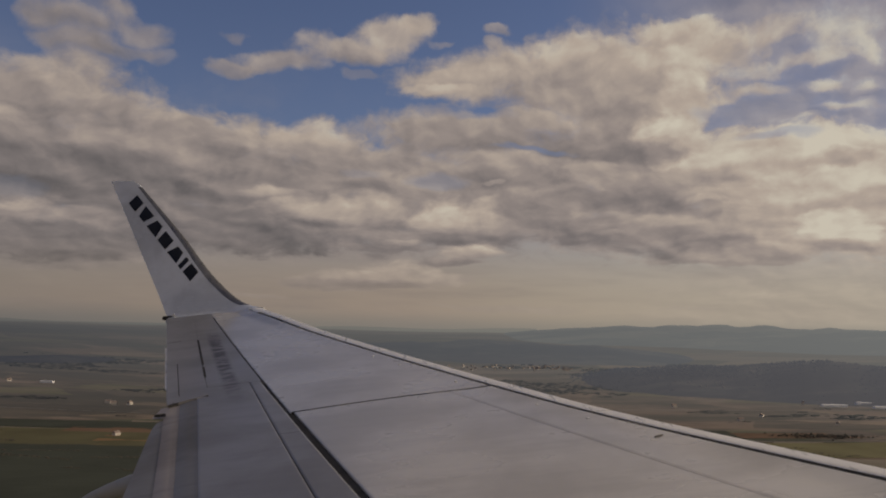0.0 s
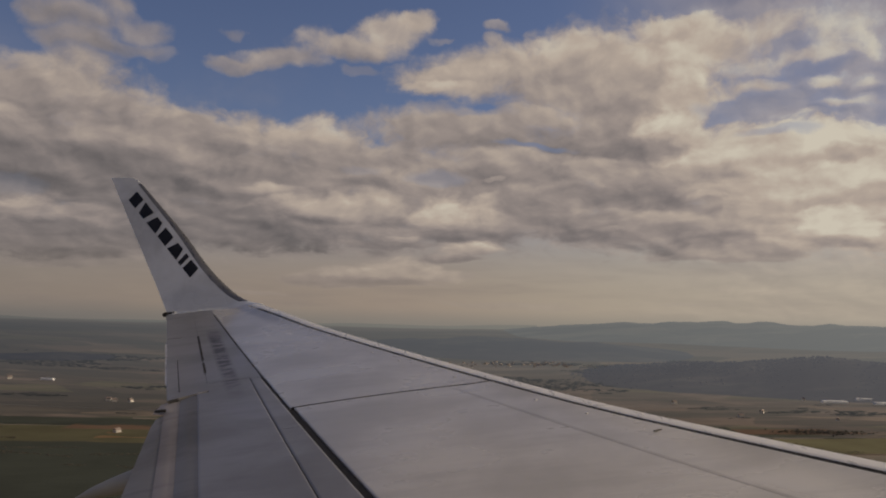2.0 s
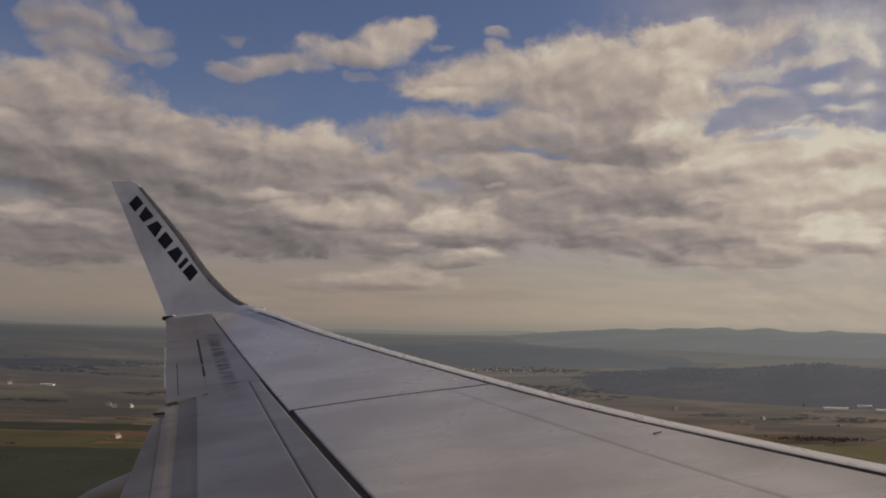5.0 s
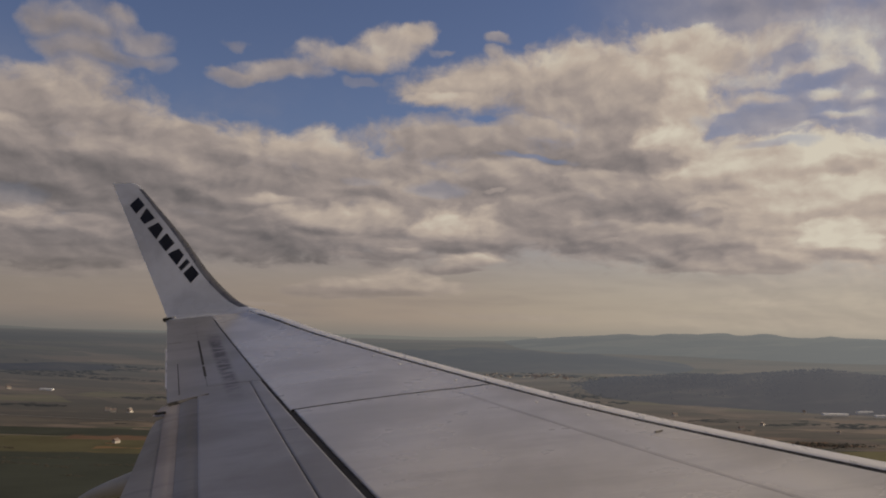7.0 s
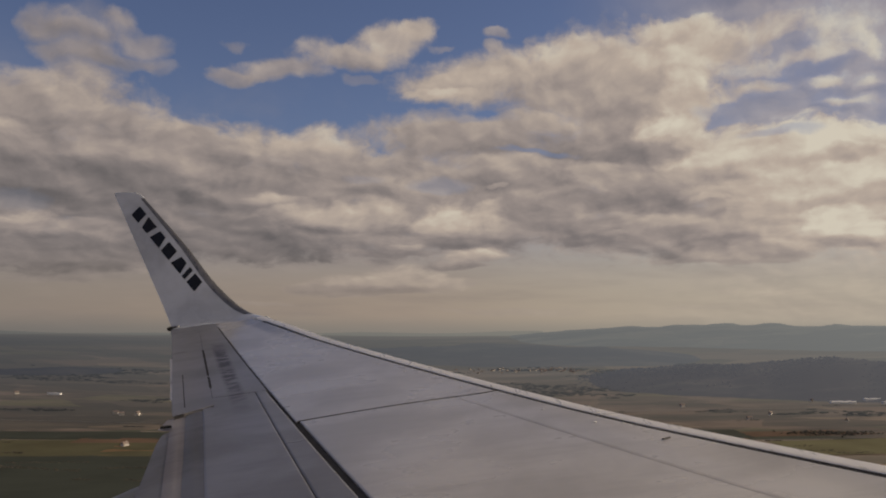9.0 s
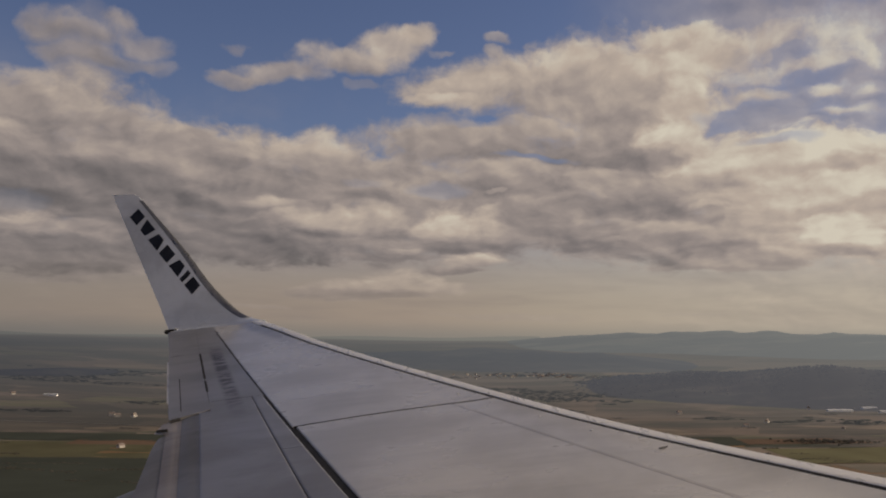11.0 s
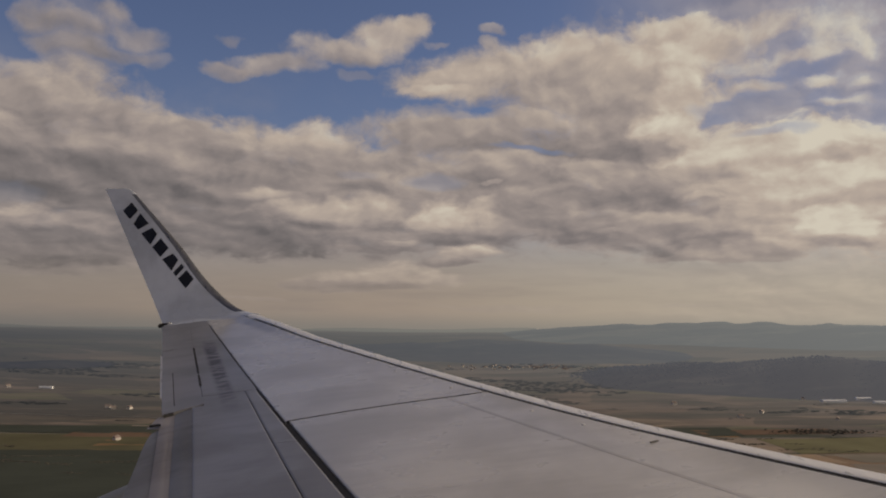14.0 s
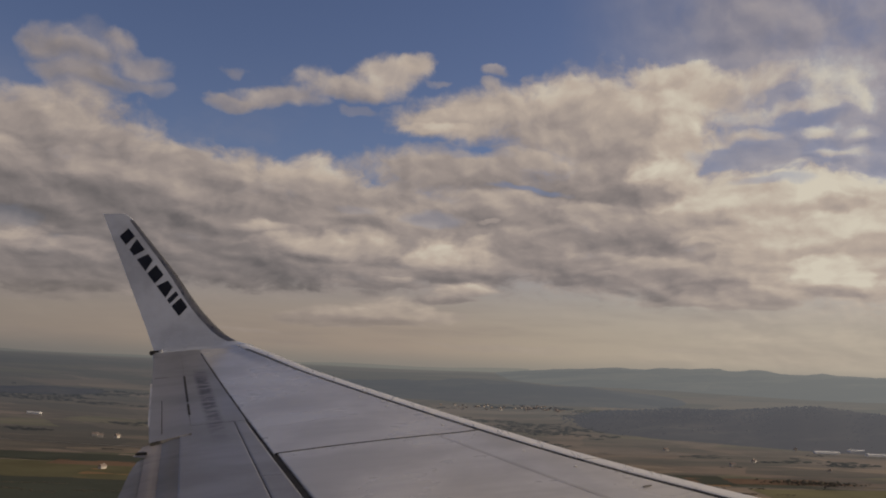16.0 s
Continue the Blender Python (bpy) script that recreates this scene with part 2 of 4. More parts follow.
    rest = k.math("MULTIPLY", rest, k.span(k.math("ABSOLUTE", az), 1.2, 2.2, 1.0, 0.85))
    # blue sky over the left half of the view
    rest = k.math("MULTIPLY", rest, k.math("SUBTRACT", 1.0, k.math("MULTIPLY", k.span(az, -0.08, -0.26, 0.0, 0.55), k.span(el, 0.2, 0.32))))
    rest = k.math("MULTIPLY", rest, out)
    around = k.math("ADD", k.math("ADD", k.span(az, -0.5, 0.5, 1.32, 1.80, smooth=False), k.span(az, 1.0, 2.2, 0.0, -0.10)), k.math("MULTIPLY", k.math("SUBTRACT", k.noise(bent, 2.4, 5.0, 0.55), 0.5), 0.9))
    tone = k.math("MULTIPLY_ADD", rest, k.math("SUBTRACT", around, tone), tone)
    alpha = k.math("MAXIMUM", cover, k.span(k.math("MULTIPLY_ADD", fray, -0.3, rest), 0.35, 0.8))
    veil = k.math("MULTIPLY", k.span(k.noise(q, 1.7, 5.0, 0.6), 0.42, 0.72), 0.22)
    alpha = k.math("MAXIMUM", alpha, k.math("MULTIPLY", veil, k.span(el, 0.34, 0.16)))
    # thin bright veil under the sun
    thin = k.math("MULTIPLY", k.span(az, 0.10, 0.36, 0.0, 0.62), k.span(k.noise(bent, 2.2, 5.0, 0.6), 0.25, 0.62, 0.35, 1.0))
    alpha = k.math("MAXIMUM", alpha, thin)

    # lit side of the lumps towards the sun
    near = k.vec("ADD", bent, (0.024, 0.036, 0.0))
    f1, f2 = k.noise(bent, 6.0, 4.0, 0.46), k.noise(near, 6.0, 4.0, 0.46)
    relief = k.math("MULTIPLY", k.math("SUBTRACT", f1, f2), 0.95)
    tone = k.math("ADD", tone, relief)
    cloud = k.ramp(k.span(tone, 0.9, 2.1, smooth=False),
                   [(0.083, (0.136, 0.119, 0.116)), (0.29, (0.218, 0.184, 0.172)), (0.50, (0.330, 0.269, 0.238)), (0.708, (0.478, 0.384, 0.312)), (0.92, (0.635, 0.556, 0.440))])
    # clear sky
    sky = k.n("ShaderNodeTexSky")
    sky.sky_type, sky.sun_disc = "NISHITA", False
    sky.sun_elevation, sky.sun_rotation = SUN_EL, SUN_AZ
    sky.altitude, sky.air_density, sky.dust_density, sky.ozone_density = 600, 1.0, 0.6, 2.5
    clear = k.mix(1.0, sky.outputs[0], (0.080, 0.0635, 0.069, 1), "MULTIPLY")
    hazy = k.ramp(k.span(az, -0.5, 0.5, smooth=False), [(0.0, (0.243, 0.194, 0.157)), (0.45, (0.328, 0.253, 0.195)), (1.0, (0.50, 0.425, 0.318))])
    clear = k.mix(k.math("MULTIPLY", k.span(el, 0.20, 0.02), 0.93), clear, hazy)
    streak = k.span(k.noise(k.vec("MULTIPLY", way, (1, 1, 9)), 4.0, 4.0, 0.6), 0.45, 0.75, 0.0, 0.35)
    clear = k.mix(k.math("MULTIPLY", streak, k.span(el, 0.12, 0.05)), clear, (0.20, 0.165, 0.15, 1))
    cloud = k.mix(k.span(el, 0.10, 0.03, 0.0, 0.45), cloud, hazy)
    both = k.mix(alpha, clear, cloud)
    low = k.mix(k.span(az, -0.45, 0.45, smooth=False), (0.150, 0.142, 0.130, 1), (0.270, 0.250, 0.210, 1))
    both = k.mix(k.span(el, 0.022, -0.002, 0.0, 0.7), both, low)
    both = k.mix(k.span(z, 0.0, -0.05), both, (0.10, 0.09, 0.075, 1))
    both = k.mix(1.0, both, (0.970, 1.0, 1.030, 1), "MULTIPLY")
    bg = k.n("ShaderNodeBackground")
    k.put(bg.inputs[0], both)
    bg.inputs[1].default_value = 1.0
    t.links.new(bg.outputs[0], k.n("ShaderNodeOutputWorld").inputs[0])


make_world()


# ------------------------------------------------------------------ materials
def material(name, build, rough=0.6, metal=0.0, coat=0.0, coat_rough=0.1, spec=0.5):
    """A node material; build(k, pos) returns base colour and, if wanted, roughness and bump height."""
    m = bpy.data.materials.new(name)
    m.use_nodes = True
    t = m.node_tree
    t.nodes.clear()
    k = Nodes(t)
    pos = k.n("ShaderNodeTexCoord").outputs["Object"]
    b = k.n("ShaderNodeBsdfPrincipled")
    b.inputs["Roughness"].default_value, b.inputs["Metallic"].default_value = rough, metal
    b.inputs["Coat Weight"].default_value, b.inputs["Coat Roughness"].default_value = coat, coat_rough
    b.inputs["Specular IOR Level"].default_value = spec
    got = build(k, pos)
    k.put(b.inputs["Base Color"], got[0])
    if len(got) > 1 and got[1] is not None:
        k.put(b.inputs["Roughness"], got[1])
    if len(got) > 5:
        k.put(b.inputs["Coat Weight"], got[5])
    if len(got) > 2:
        bump = k.n("ShaderNodeBump")
        bump.inputs["Strength"].default_value, bump.inputs["Distance"].default_value = got[3], got[4]
        k.put(bump.inputs["Height"], got[2])
        t.links.new(bump.outputs[0], b.inputs["Normal"])
        if coat > 0:
            t.links.new(bump.outputs[0], b.inputs["Coat Normal"])
    t.links.new(b.outputs[0], k.n("ShaderNodeOutputMaterial").inputs[0])
    return m


def wing_paint(name, tint, rough, streaks, wave=0.30, dark_band=False, coat=0.6, coat_rough=0.16):
    """Grey gloss paint: faint chordwise streaks of grime and oil, specks of wear, dark mottling painted in for cloud
    reflections, skin that is not quite flat.
    """
    def build(k, pos):
        along = k.vec("MULTIPLY", pos, (0.5, 3.0, 1.0))
        s = k.noise(along, 1.6, 5.0, 0.6)
        m = k.noise(pos, 0.8, 5.0, 0.55, warp=0.15)
        fine = k.noise(pos, 30.0, 3.0, 0.6)
        dark = tuple(c * 0.62 for c in tint)
        col = k.mix(k.math("MULTIPLY", k.span(s, 0.46, 0.72), streaks), (*tint, 1), (*dark, 1))
        # two scales of dark mottling, painted in for blotchy reflections of the clouds
        col = k.mix(k.span(m, 0.40, 0.64, 0.0, 0.8), col, (*[c * 0.66 for c in tint], 1))
        spot = k.noise(k.vec("MULTIPLY", pos, (0.8, 1.6, 1.0)), 2.2, 4.0, 0.55)
        col = k.mix(k.span(spot, 0.50, 0.75, 0.0, 0.22), col, (*[c * 0.60 for c in tint], 1))
        col = k.mix(k.span(fine, 0.62, 0.75, 0.0, 0.12), col, (0.2, 0.2, 0.2, 1))
        if dark_band:
            # a dark blue, rougher band along the span, broken into short chordwise marks, behind the spar
            px, py, pz = k.xyz(pos)
            aft = k.math("SUBTRACT", k.math("MULTIPLY_ADD", py, -0.5228, k.math("MULTIPLY", px, -1.0)), k.math("MULTIPLY_ADD", py, -0.285, 5.585))
            band = k.math("MULTIPLY", k.span(k.math("ABSOLUTE", aft), 0.12, 0.04), k.math("MULTIPLY", k.span(py, 15.2, 14.4), k.span(py, 10.4, 12.5)))
            marks = k.noise(k.vec("MULTIPLY", pos, (3.0, 7.0, 1.0)), 1.4, 4.0, 0.6)
            dark_marks = k.math("MULTIPLY", band, k.span(marks, 0.36, 0.60, 0.2, 0.9))
            col = k.mix(dark_marks, col, (0.055, 0.058, 0.085, 1))
        r = k.math("ADD", k.span(m, 0.3, 0.75, rough * 0.8, rough * 1.35), k.math("MULTIPLY", s, 0.06))
        h = k.noise(k.vec("MULTIPLY", pos, (1.0, 0.55, 1.0)), 0.75, 2.0, 0.5)
        if dark_band:
            r = k.mix(dark_marks, k.join(r, r, r), (0.65, 0.65, 0.65, 1))
            r = k.xyz(r)[0]
            return col, r, h, wave, 0.02, k.math("MULTIPLY_ADD", dark_marks, -coat, coat)
        return col, r, h, wave, 0.02
    return material(name, build, rough=rough, coat=coat, coat_rough=coat_rough)


M_SKIN = wing_paint("wing_grey_paint", (0.60, 0.575, 0.54), 0.25, 0.50, 0.40)
M_LAP = wing_paint("lap_grey_paint", (0.46, 0.435, 0.41), 0.30, 0.50, 0.40)
M_AFT = wing_paint("aft_blue_grey_paint", (0.238, 0.236, 0.248), 0.40, 0.6, dark_band=True, coat_rough=0.34)
# the flap's strips differ in tint: fore darkest, main warm and pale, aft between
M_FLAP = wing_paint("flap_paint", (0.34, 0.305, 0.28), 0.55, 0.7, coat=0.1)
M_FLAP_AFT = wing_paint("aft_flap_mid_grey", (0.25, 0.24, 0.225), 0.55, 0.7, coat=0.1)
M_WHITE = wing_paint("white_gloss_paint", (0.69, 0.725, 0.785), 0.20, 0.25)
M_FORE = wing_paint("fore_flap_dark_grey", (0.20, 0.192, 0.182), 0.5, 0.7, coat=0.2)
M_FAIR = wing_paint("fairing_paint", (0.36, 0.365, 0.35), 0.45, 0.6, coat=0.2)


def slat_build(k, pos):
    s = k.noise(k.vec("MULTIPLY", pos, (6, 0.6, 6)), 2.0, 5.0, 0.6)
    return k.ramp(s, [(0.3, (0.76, 0.74, 0.70)), (0.7, (0.88, 0.86, 0.82))]), k.span(s, 0.3, 0.7, 0.26, 0.36), s, 0.03, 0.004


M_SLAT = material("polished_slat_metal", slat_build, metal=0.2)


def lead_build(k, pos):
    s = k.noise(k.vec("MULTIPLY", pos, (4, 4, 1)), 3.0, 5.0, 0.6)
    return k.ramp(s, [(0.3, (0.155, 0.158, 0.168)), (0.7, (0.235, 0.238, 0.250))]), k.span(s, 0.3, 0.7, 0.25, 0.42)


M_LEAD = material("dull_leading_edge_metal", lead_build, metal=0.8)
M_RUBBER = material("black_rubber_seal", lambda k, p: (k.ramp(k.noise(p, 8, 4), [(0.3, (0.028, 0.027, 0.027)), (0.7, (0.052, 0.050, 0.049))]), None), rough=0.8, spec=0.2)
M_INK = material("dark_blue_lettering_paint", lambda k, p: (k.ramp(k.noise(p, 6, 4), [(0.3, (0.022, 0.024, 0.036)), (0.7, (0.032, 0.034, 0.048))]), None), rough=0.35)
M_STAIN = material("grey_scuff", lambda k, p: (k.ramp(k.noise(p, 6, 4), [(0.3, (0.13, 0.125, 0.12)), (0.7, (0.2, 0.19, 0.185))]), None), rough=0.5)
M_GLASS = material("clear_lamp_cover", lambda k, p: (k.ramp(k.noise(p, 9, 3), [(0.3, (0.5, 0.5, 0.5)), (0.7, (0.6, 0.6, 0.6))]), None), rough=0.08, spec=0.8)

SOIL = [(0.0, (0.090, 0.099, 0.072)), (0.16, (0.262, 0.180, 0.117)), (0.30, (0.158, 0.165, 0.105)), (0.42, (0.128, 0.117, 0.096)),
        (0.56, (0.360, 0.225, 0.112)), (0.66, (0.180, 0.195, 0.083)), (0.78, (0.225, 0.177, 0.135)), (0.90, (0.105, 0.114, 0.087))]


def field_build(k, pos):
    info = k.n("ShaderNodeObjectInfo").outputs["Random"]
    base = k.ramp(info, SOIL, constant=True)
    geo = k.n("ShaderNodeNewGeometry").outputs["Position"]
    patch = k.noise(geo, 0.006, 5.0, 0.6)
    rows = k.noise(k.vec("MULTIPLY", geo, (0.004, 0.09, 0.0)), 1.0, 4.0, 0.6)
    # soil paled towards grey-brown, standing in for haze over the fields
    col = k.mix(k.span(patch, 0.35, 0.7, 0.4, 0.85), base, (0.30, 0.25, 0.20, 1))
    col = k.mix(k.span(rows, 0.42, 0.66, 0.0, 0.5), col, (0.165, 0.145, 0.112, 1))
    return col, None, patch, 0.4, 2.0


M_FIELD = material("ploughed_and_grass_field", field_build, rough=0.95, spec=0.1)


def soil_tint(name, c):
    def build(k, pos):
        geo = k.n("ShaderNodeNewGeometry").outputs["Position"]
        patch = k.noise(geo, 0.008, 6.0, 0.6)
        rows = k.noise(k.vec("MULTIPLY", geo, (0.005, 0.10, 0.0)), 1.0, 4.0, 0.6)
        col = k.mix(k.span(patch, 0.35, 0.7, 0.0, 0.7), (*c, 1), (*[v * 0.62 for v in c], 1))
        return k.mix(k.span(rows, 0.4, 0.7, 0.0, 0.4), col, (*[v * 0.75 for v in c], 1)), None, patch, 0.4, 2.0
    return material(name, build, rough=0.95, spec=0.1)


M_BROWN = soil_tint("brown_soil", (0.17, 0.11, 0.072))
M_OCHRE = soil_tint("ochre_stubble", (0.26, 0.165, 0.085))
M_DARK = soil_tint("dark_green_crop", (0.060, 0.068, 0.052))
M_GREEN = soil_tint("olive_grass", (0.122, 0.114, 0.062))

# lighter copy of the olive grass, with the sun's brightness put into its colour
M_OLIVE_LIT = soil_tint("sunlit_olive_grass", (0.175, 0.165, 0.085))


def ground_build(k, pos):
    geo = k.n("ShaderNodeNewGeometry").outputs["Position"]
    v = k.n("ShaderNodeTexVoronoi")
    k.put(v.inputs["Vector"], k.vec("MULTIPLY", geo, (0.0032, 0.0075, 0.0)))
    v.inputs["Scale"].default_value = 1.0
    base = k.ramp(k.xyz(v.outputs["Color"])[0], SOIL, constant=True)
    patch = k.noise(geo, 0.005, 6.0, 0.6)
    wood = k.span(k.noise(k.vec("MULTIPLY", geo, (0.0016, 0.005, 0.0)), 1.0, 5.0, 0.6), 0.52, 0.60)
    col = k.mix(k.span(patch, 0.35, 0.7, 0.0, 0.5), base, (0.12, 0.10, 0.07, 1))
    return k.mix(k.math("MULTIPLY", wood, 0.8), col, (0.050, 0.054, 0.044, 1)), None, patch, 0.4, 3.0


M_GROUND = material("open_country", ground_build, rough=0.95, spec=0.1)


def hazed_material(name, stops, scale, glow, air, woods=(0.47, 0.58), bare=0.85, fade=0.0):
    """Distant ground with haze painted in: its colour mixed with an emission for the air's glow; air: distance and
    share of it.
    """
    m = bpy.data.materials.new(name)
    m.use_nodes = True
    t = m.node_tree
    t.nodes.clear()
    k = Nodes(t)
    geo = k.n("ShaderNodeNewGeometry").outputs["Position"]
    flat = k.vec("MULTIPLY", geo, (1, 1, 0))
    drift = k.vec("MULTIPLY", k.vec("SUBTRACT", k.noise(flat, 0.004, 4.0, 0.6, color=True), (0.5, 0.5, 0.5)), (60, 60, 0))
    v = k.n("ShaderNodeTexVoronoi")
    k.put(v.inputs["Vector"], k.vec("MULTIPLY", k.vec("ADD", flat, drift), (scale * 0.45, scale, 0)))
    v.inputs["Scale"].default_value = 1.0
    col = k.ramp(k.xyz(v.outputs["Color"])[0], stops, constant=True)
    soft = k.noise(k.vec("MULTIPLY", flat, (0.0030, 0.012, 0)), 1.0, 6.0, 0.65)
    col = k.mix(k.span(soft, 0.38, 0.66, 0.0, 0.42), col, (0.260, 0.205, 0.160, 1))
    wood = k.span(k.noise(k.vec("MULTIPLY", geo, (0.0016, 0.0050, 0.008)), 1.0, 7.0, 0.66), *woods)
    col = k.mix(k.math("MULTIPLY", wood, bare), col, (0.062, 0.064, 0.058, 1))
    d = k.n("ShaderNodeBsdfDiffuse")
    k.put(d.inputs[0], col)
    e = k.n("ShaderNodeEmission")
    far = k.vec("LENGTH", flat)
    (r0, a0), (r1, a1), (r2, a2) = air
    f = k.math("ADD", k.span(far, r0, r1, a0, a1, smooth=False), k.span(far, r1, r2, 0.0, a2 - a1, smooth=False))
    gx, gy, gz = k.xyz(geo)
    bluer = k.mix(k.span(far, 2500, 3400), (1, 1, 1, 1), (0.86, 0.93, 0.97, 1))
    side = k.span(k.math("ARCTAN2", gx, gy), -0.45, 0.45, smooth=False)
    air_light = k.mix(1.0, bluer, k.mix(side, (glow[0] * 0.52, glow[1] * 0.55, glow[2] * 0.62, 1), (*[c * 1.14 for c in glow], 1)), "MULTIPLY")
    # towards the horizon the painted haze takes the colour of the low sky
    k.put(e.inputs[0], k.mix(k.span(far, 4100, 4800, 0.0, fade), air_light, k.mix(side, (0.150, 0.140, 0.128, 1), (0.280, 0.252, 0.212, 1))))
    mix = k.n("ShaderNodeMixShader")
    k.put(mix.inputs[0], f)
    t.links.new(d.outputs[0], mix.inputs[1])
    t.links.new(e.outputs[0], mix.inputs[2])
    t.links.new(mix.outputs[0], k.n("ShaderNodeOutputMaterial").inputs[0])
    return m


DULL = [(0.0, (0.120, 0.108, 0.088)), (0.22, (0.205, 0.158, 0.122)), (0.42, (0.105, 0.094, 0.078)), (0.58, (0.275, 0.215, 0.155)), (0.70, (0.155, 0.150, 0.092)), (0.82, (0.215, 0.175, 0.142))]
HILL = [(0.0, (0.08, 0.09, 0.075)), (0.5, (0.14, 0.15, 0.11)), (0.8, (0.11, 0.12, 0.09))]
# emission stands in for haze on the plain, the hills and the far trees
M_FAR = hazed_material("hazed_far_plain", DULL, 0.0095, (0.184, 0.167, 0.152), ((1880, 0.10), (2900, 0.56), (4750, 0.98)), (0.44, 0.56), bare=0.7, fade=0.9)
M_FARTREE = hazed_material("hazed_bare_trees", HILL, 0.05, (0.140, 0.143, 0.148), ((1880, 0.04), (2700, 0.32), (4750, 0.93)), (0.30, 0.50), 0.9)
M_HILL = hazed_material("hazed_far_hills", HILL, 0.012, (0.236, 0.224, 0.210), ((3000, 0.6), (4200, 0.68), (4750, 0.80)))
M_RISE = hazed_material("hazy_rise", HILL, 0.012, (0.262, 0.244, 0.206), ((3000, 0.80), (4200, 0.90), (4750, 0.96)), fade=0.75)
M_FOOT = hazed_material("hazy_woods", HILL, 0.014, (0.152, 0.144, 0.145), ((2450, 0.50), (3100, 0.72), (4300, 0.90)), (0.40, 0.60), 0.9)
M_WOODHILL = hazed_material("wooded_hill", HILL, 0.014, (0.128, 0.124, 0.134), ((2450, 0.48), (3100, 0.66), (4300, 0.85)), (0.36, 0.54), 0.95)


def leaf_build(k, pos):
    r = k.n("ShaderNodeNewGeometry").outputs["Random Per Island"]
    return k.ramp(r, [(0.0, (0.075, 0.072, 0.056)), (0.5, (0.11, 0.10, 0.078)), (1.0, (0.16, 0.14, 0.108))]), None


M_TREE = material("bare_and_green_trees", leaf_build, rough=0.95, spec=0.1)
M_WALL = material("white_plaster", lambda k, p: (k.ramp(k.noise(p, 0.4, 4), [(0.3, (0.46, 0.44, 0.40)), (0.7, (0.60, 0.57, 0.52))]), None), rough=0.85)
M_ROOF = material("clay_roof", lambda k, p: (k.ramp(k.noise(p, 0.5, 4), [(0.3, (0.22, 0.18, 0.155)), (0.7, (0.31, 0.25, 0.215))]), None), rough=0.9)
M_SHEET = material("pale_sheet_roof", lambda k, p: (k.ramp(k.noise(p, 0.15, 5), [(0.3, (0.70, 0.71, 0.72)), (0.7, (0.88, 0.88, 0.87))]), None), rough=0.5)
M_ROAD = material("asphalt", lambda k, p: (k.ramp(k.noise(p, 0.1, 5), [(0.3, (0.10, 0.095, 0.09)), (0.7, (0.16, 0.15, 0.14))]), None), rough=0.9)


# ------------------------------------------------------------------ building blocks
def part(name, bm, mat, parent=None, label=""):
    """Links a bmesh as one mesh object under a thing or a part."""
    bmesh.ops.recalc_face_normals(bm, faces=bm.faces)
    me = bpy.data.meshes.new(name)
    bm.to_mesh(me)
    bm.free()
    me.materials.append(mat)
    ob = new(name, me)
    if parent is not None:
        ob.parent = parent
    if label:
        tagged(ob, label)
    return ob


def smooth(ob, angle=40):
    me = ob.data
    for f in me.polygons:
        f.use_smooth = True
    bm = bmesh.new()
    bm.from_mesh(me)
    for e in bm.edges:
        if len(e.link_faces) == 2 and e.calc_face_angle(0) > radians(angle):
            e.smooth = False
    bm.to_mesh(me)
    bm.free()
    return ob


def loft(rings, closed=True, caps=True):
    """A bmesh through rings of points of equal count."""
    bm = bmesh.new()
    vs = [[bm.verts.new(p) for p in ring] for ring in rings]
    n = len(rings[0])
    for a, b in zip(vs, vs[1:]):
        for i in range(n if closed else n - 1):
            j = (i + 1) % n
            bm.faces.new((a[i], a[j], b[j], b[i]))
    if caps and closed:
        bm.faces.new(vs[0][::-1])
        bm.faces.new(vs[-1])
    return bm


def block(sx, sy, sz, at=(0, 0, 0), bevel=0.0):
    bm = bmesh.new()
    bmesh.ops.create_cube(bm, size=1.0)
    bmesh.ops.scale(bm, vec=(sx, sy, sz), verts=bm.verts)
    bmesh.ops.translate(bm, vec=at, verts=bm.verts)
    if bevel:
        bmesh.ops.bevel(bm, geom=list(bm.edges), offset=bevel, segments=2, affect="EDGES")
    return bm


# ------------------------------------------------------------------ wing
# aeroplane's axes: x forward, y out along the port wing, z up; the aeroplane climbs nose up
wing = new("airplane_wing")
wing.matrix_world = pose(6.852, -1.070, 198.672, 1.274, -6.973, 3.641)
tagged(wing, "grey swept airliner wing with a white upturned winglet, in flight", "aircraft wing")

SWEEP = math.tan(radians(27.6))
TIP = 16.62


def ease(f, a, b):
    u = max(0.0, min(1.0, (f - a) / (b - a)))
    return u * u * (3 - 2 * u)


def chord(y):
    return 1.45 + 0.299 * (16.73 - y)


def spine(y):
    return 0.0827 * y + 0.0031 * y * y


def top(y, s):
    """Upper surface s metres behind the leading edge's upper rim; before it the nose curls down."""
    c = chord(y)
    u = max(0.0, min(1.0, s / c))
    nose = -0.07 * (1 - math.sqrt(max(0.0, 1 - (min(s, 0.0) / 0.07) ** 2)))
    bow = 0.045 * max(0.0, 9.5 - y) * max(0.0, 1 - s / 0.8)
    raised = (0.014 + 0.017 * max(0.0, 8.8 - y) + 0.032 * ease(y, 14.3, 15.8)) * max(0.0, min(1.0, 1 - (s - 0.10) / 0.30))
    return Vector((-SWEEP * y - s + bow, y, spine(y) + 0.010 * c * math.sin(math.pi * u ** 0.85) + nose + raised))


def below(y, s):
    """Lower surface."""
    c = chord(y)
    u = max(0.0, min(1.0, (s + 0.07) / c))
    return Vector((-SWEEP * y - s, y, spine(y) - 0.07 - c * (0.075 * math.sqrt(u) * (1 - u) * 1.9) + 0.064 * u))


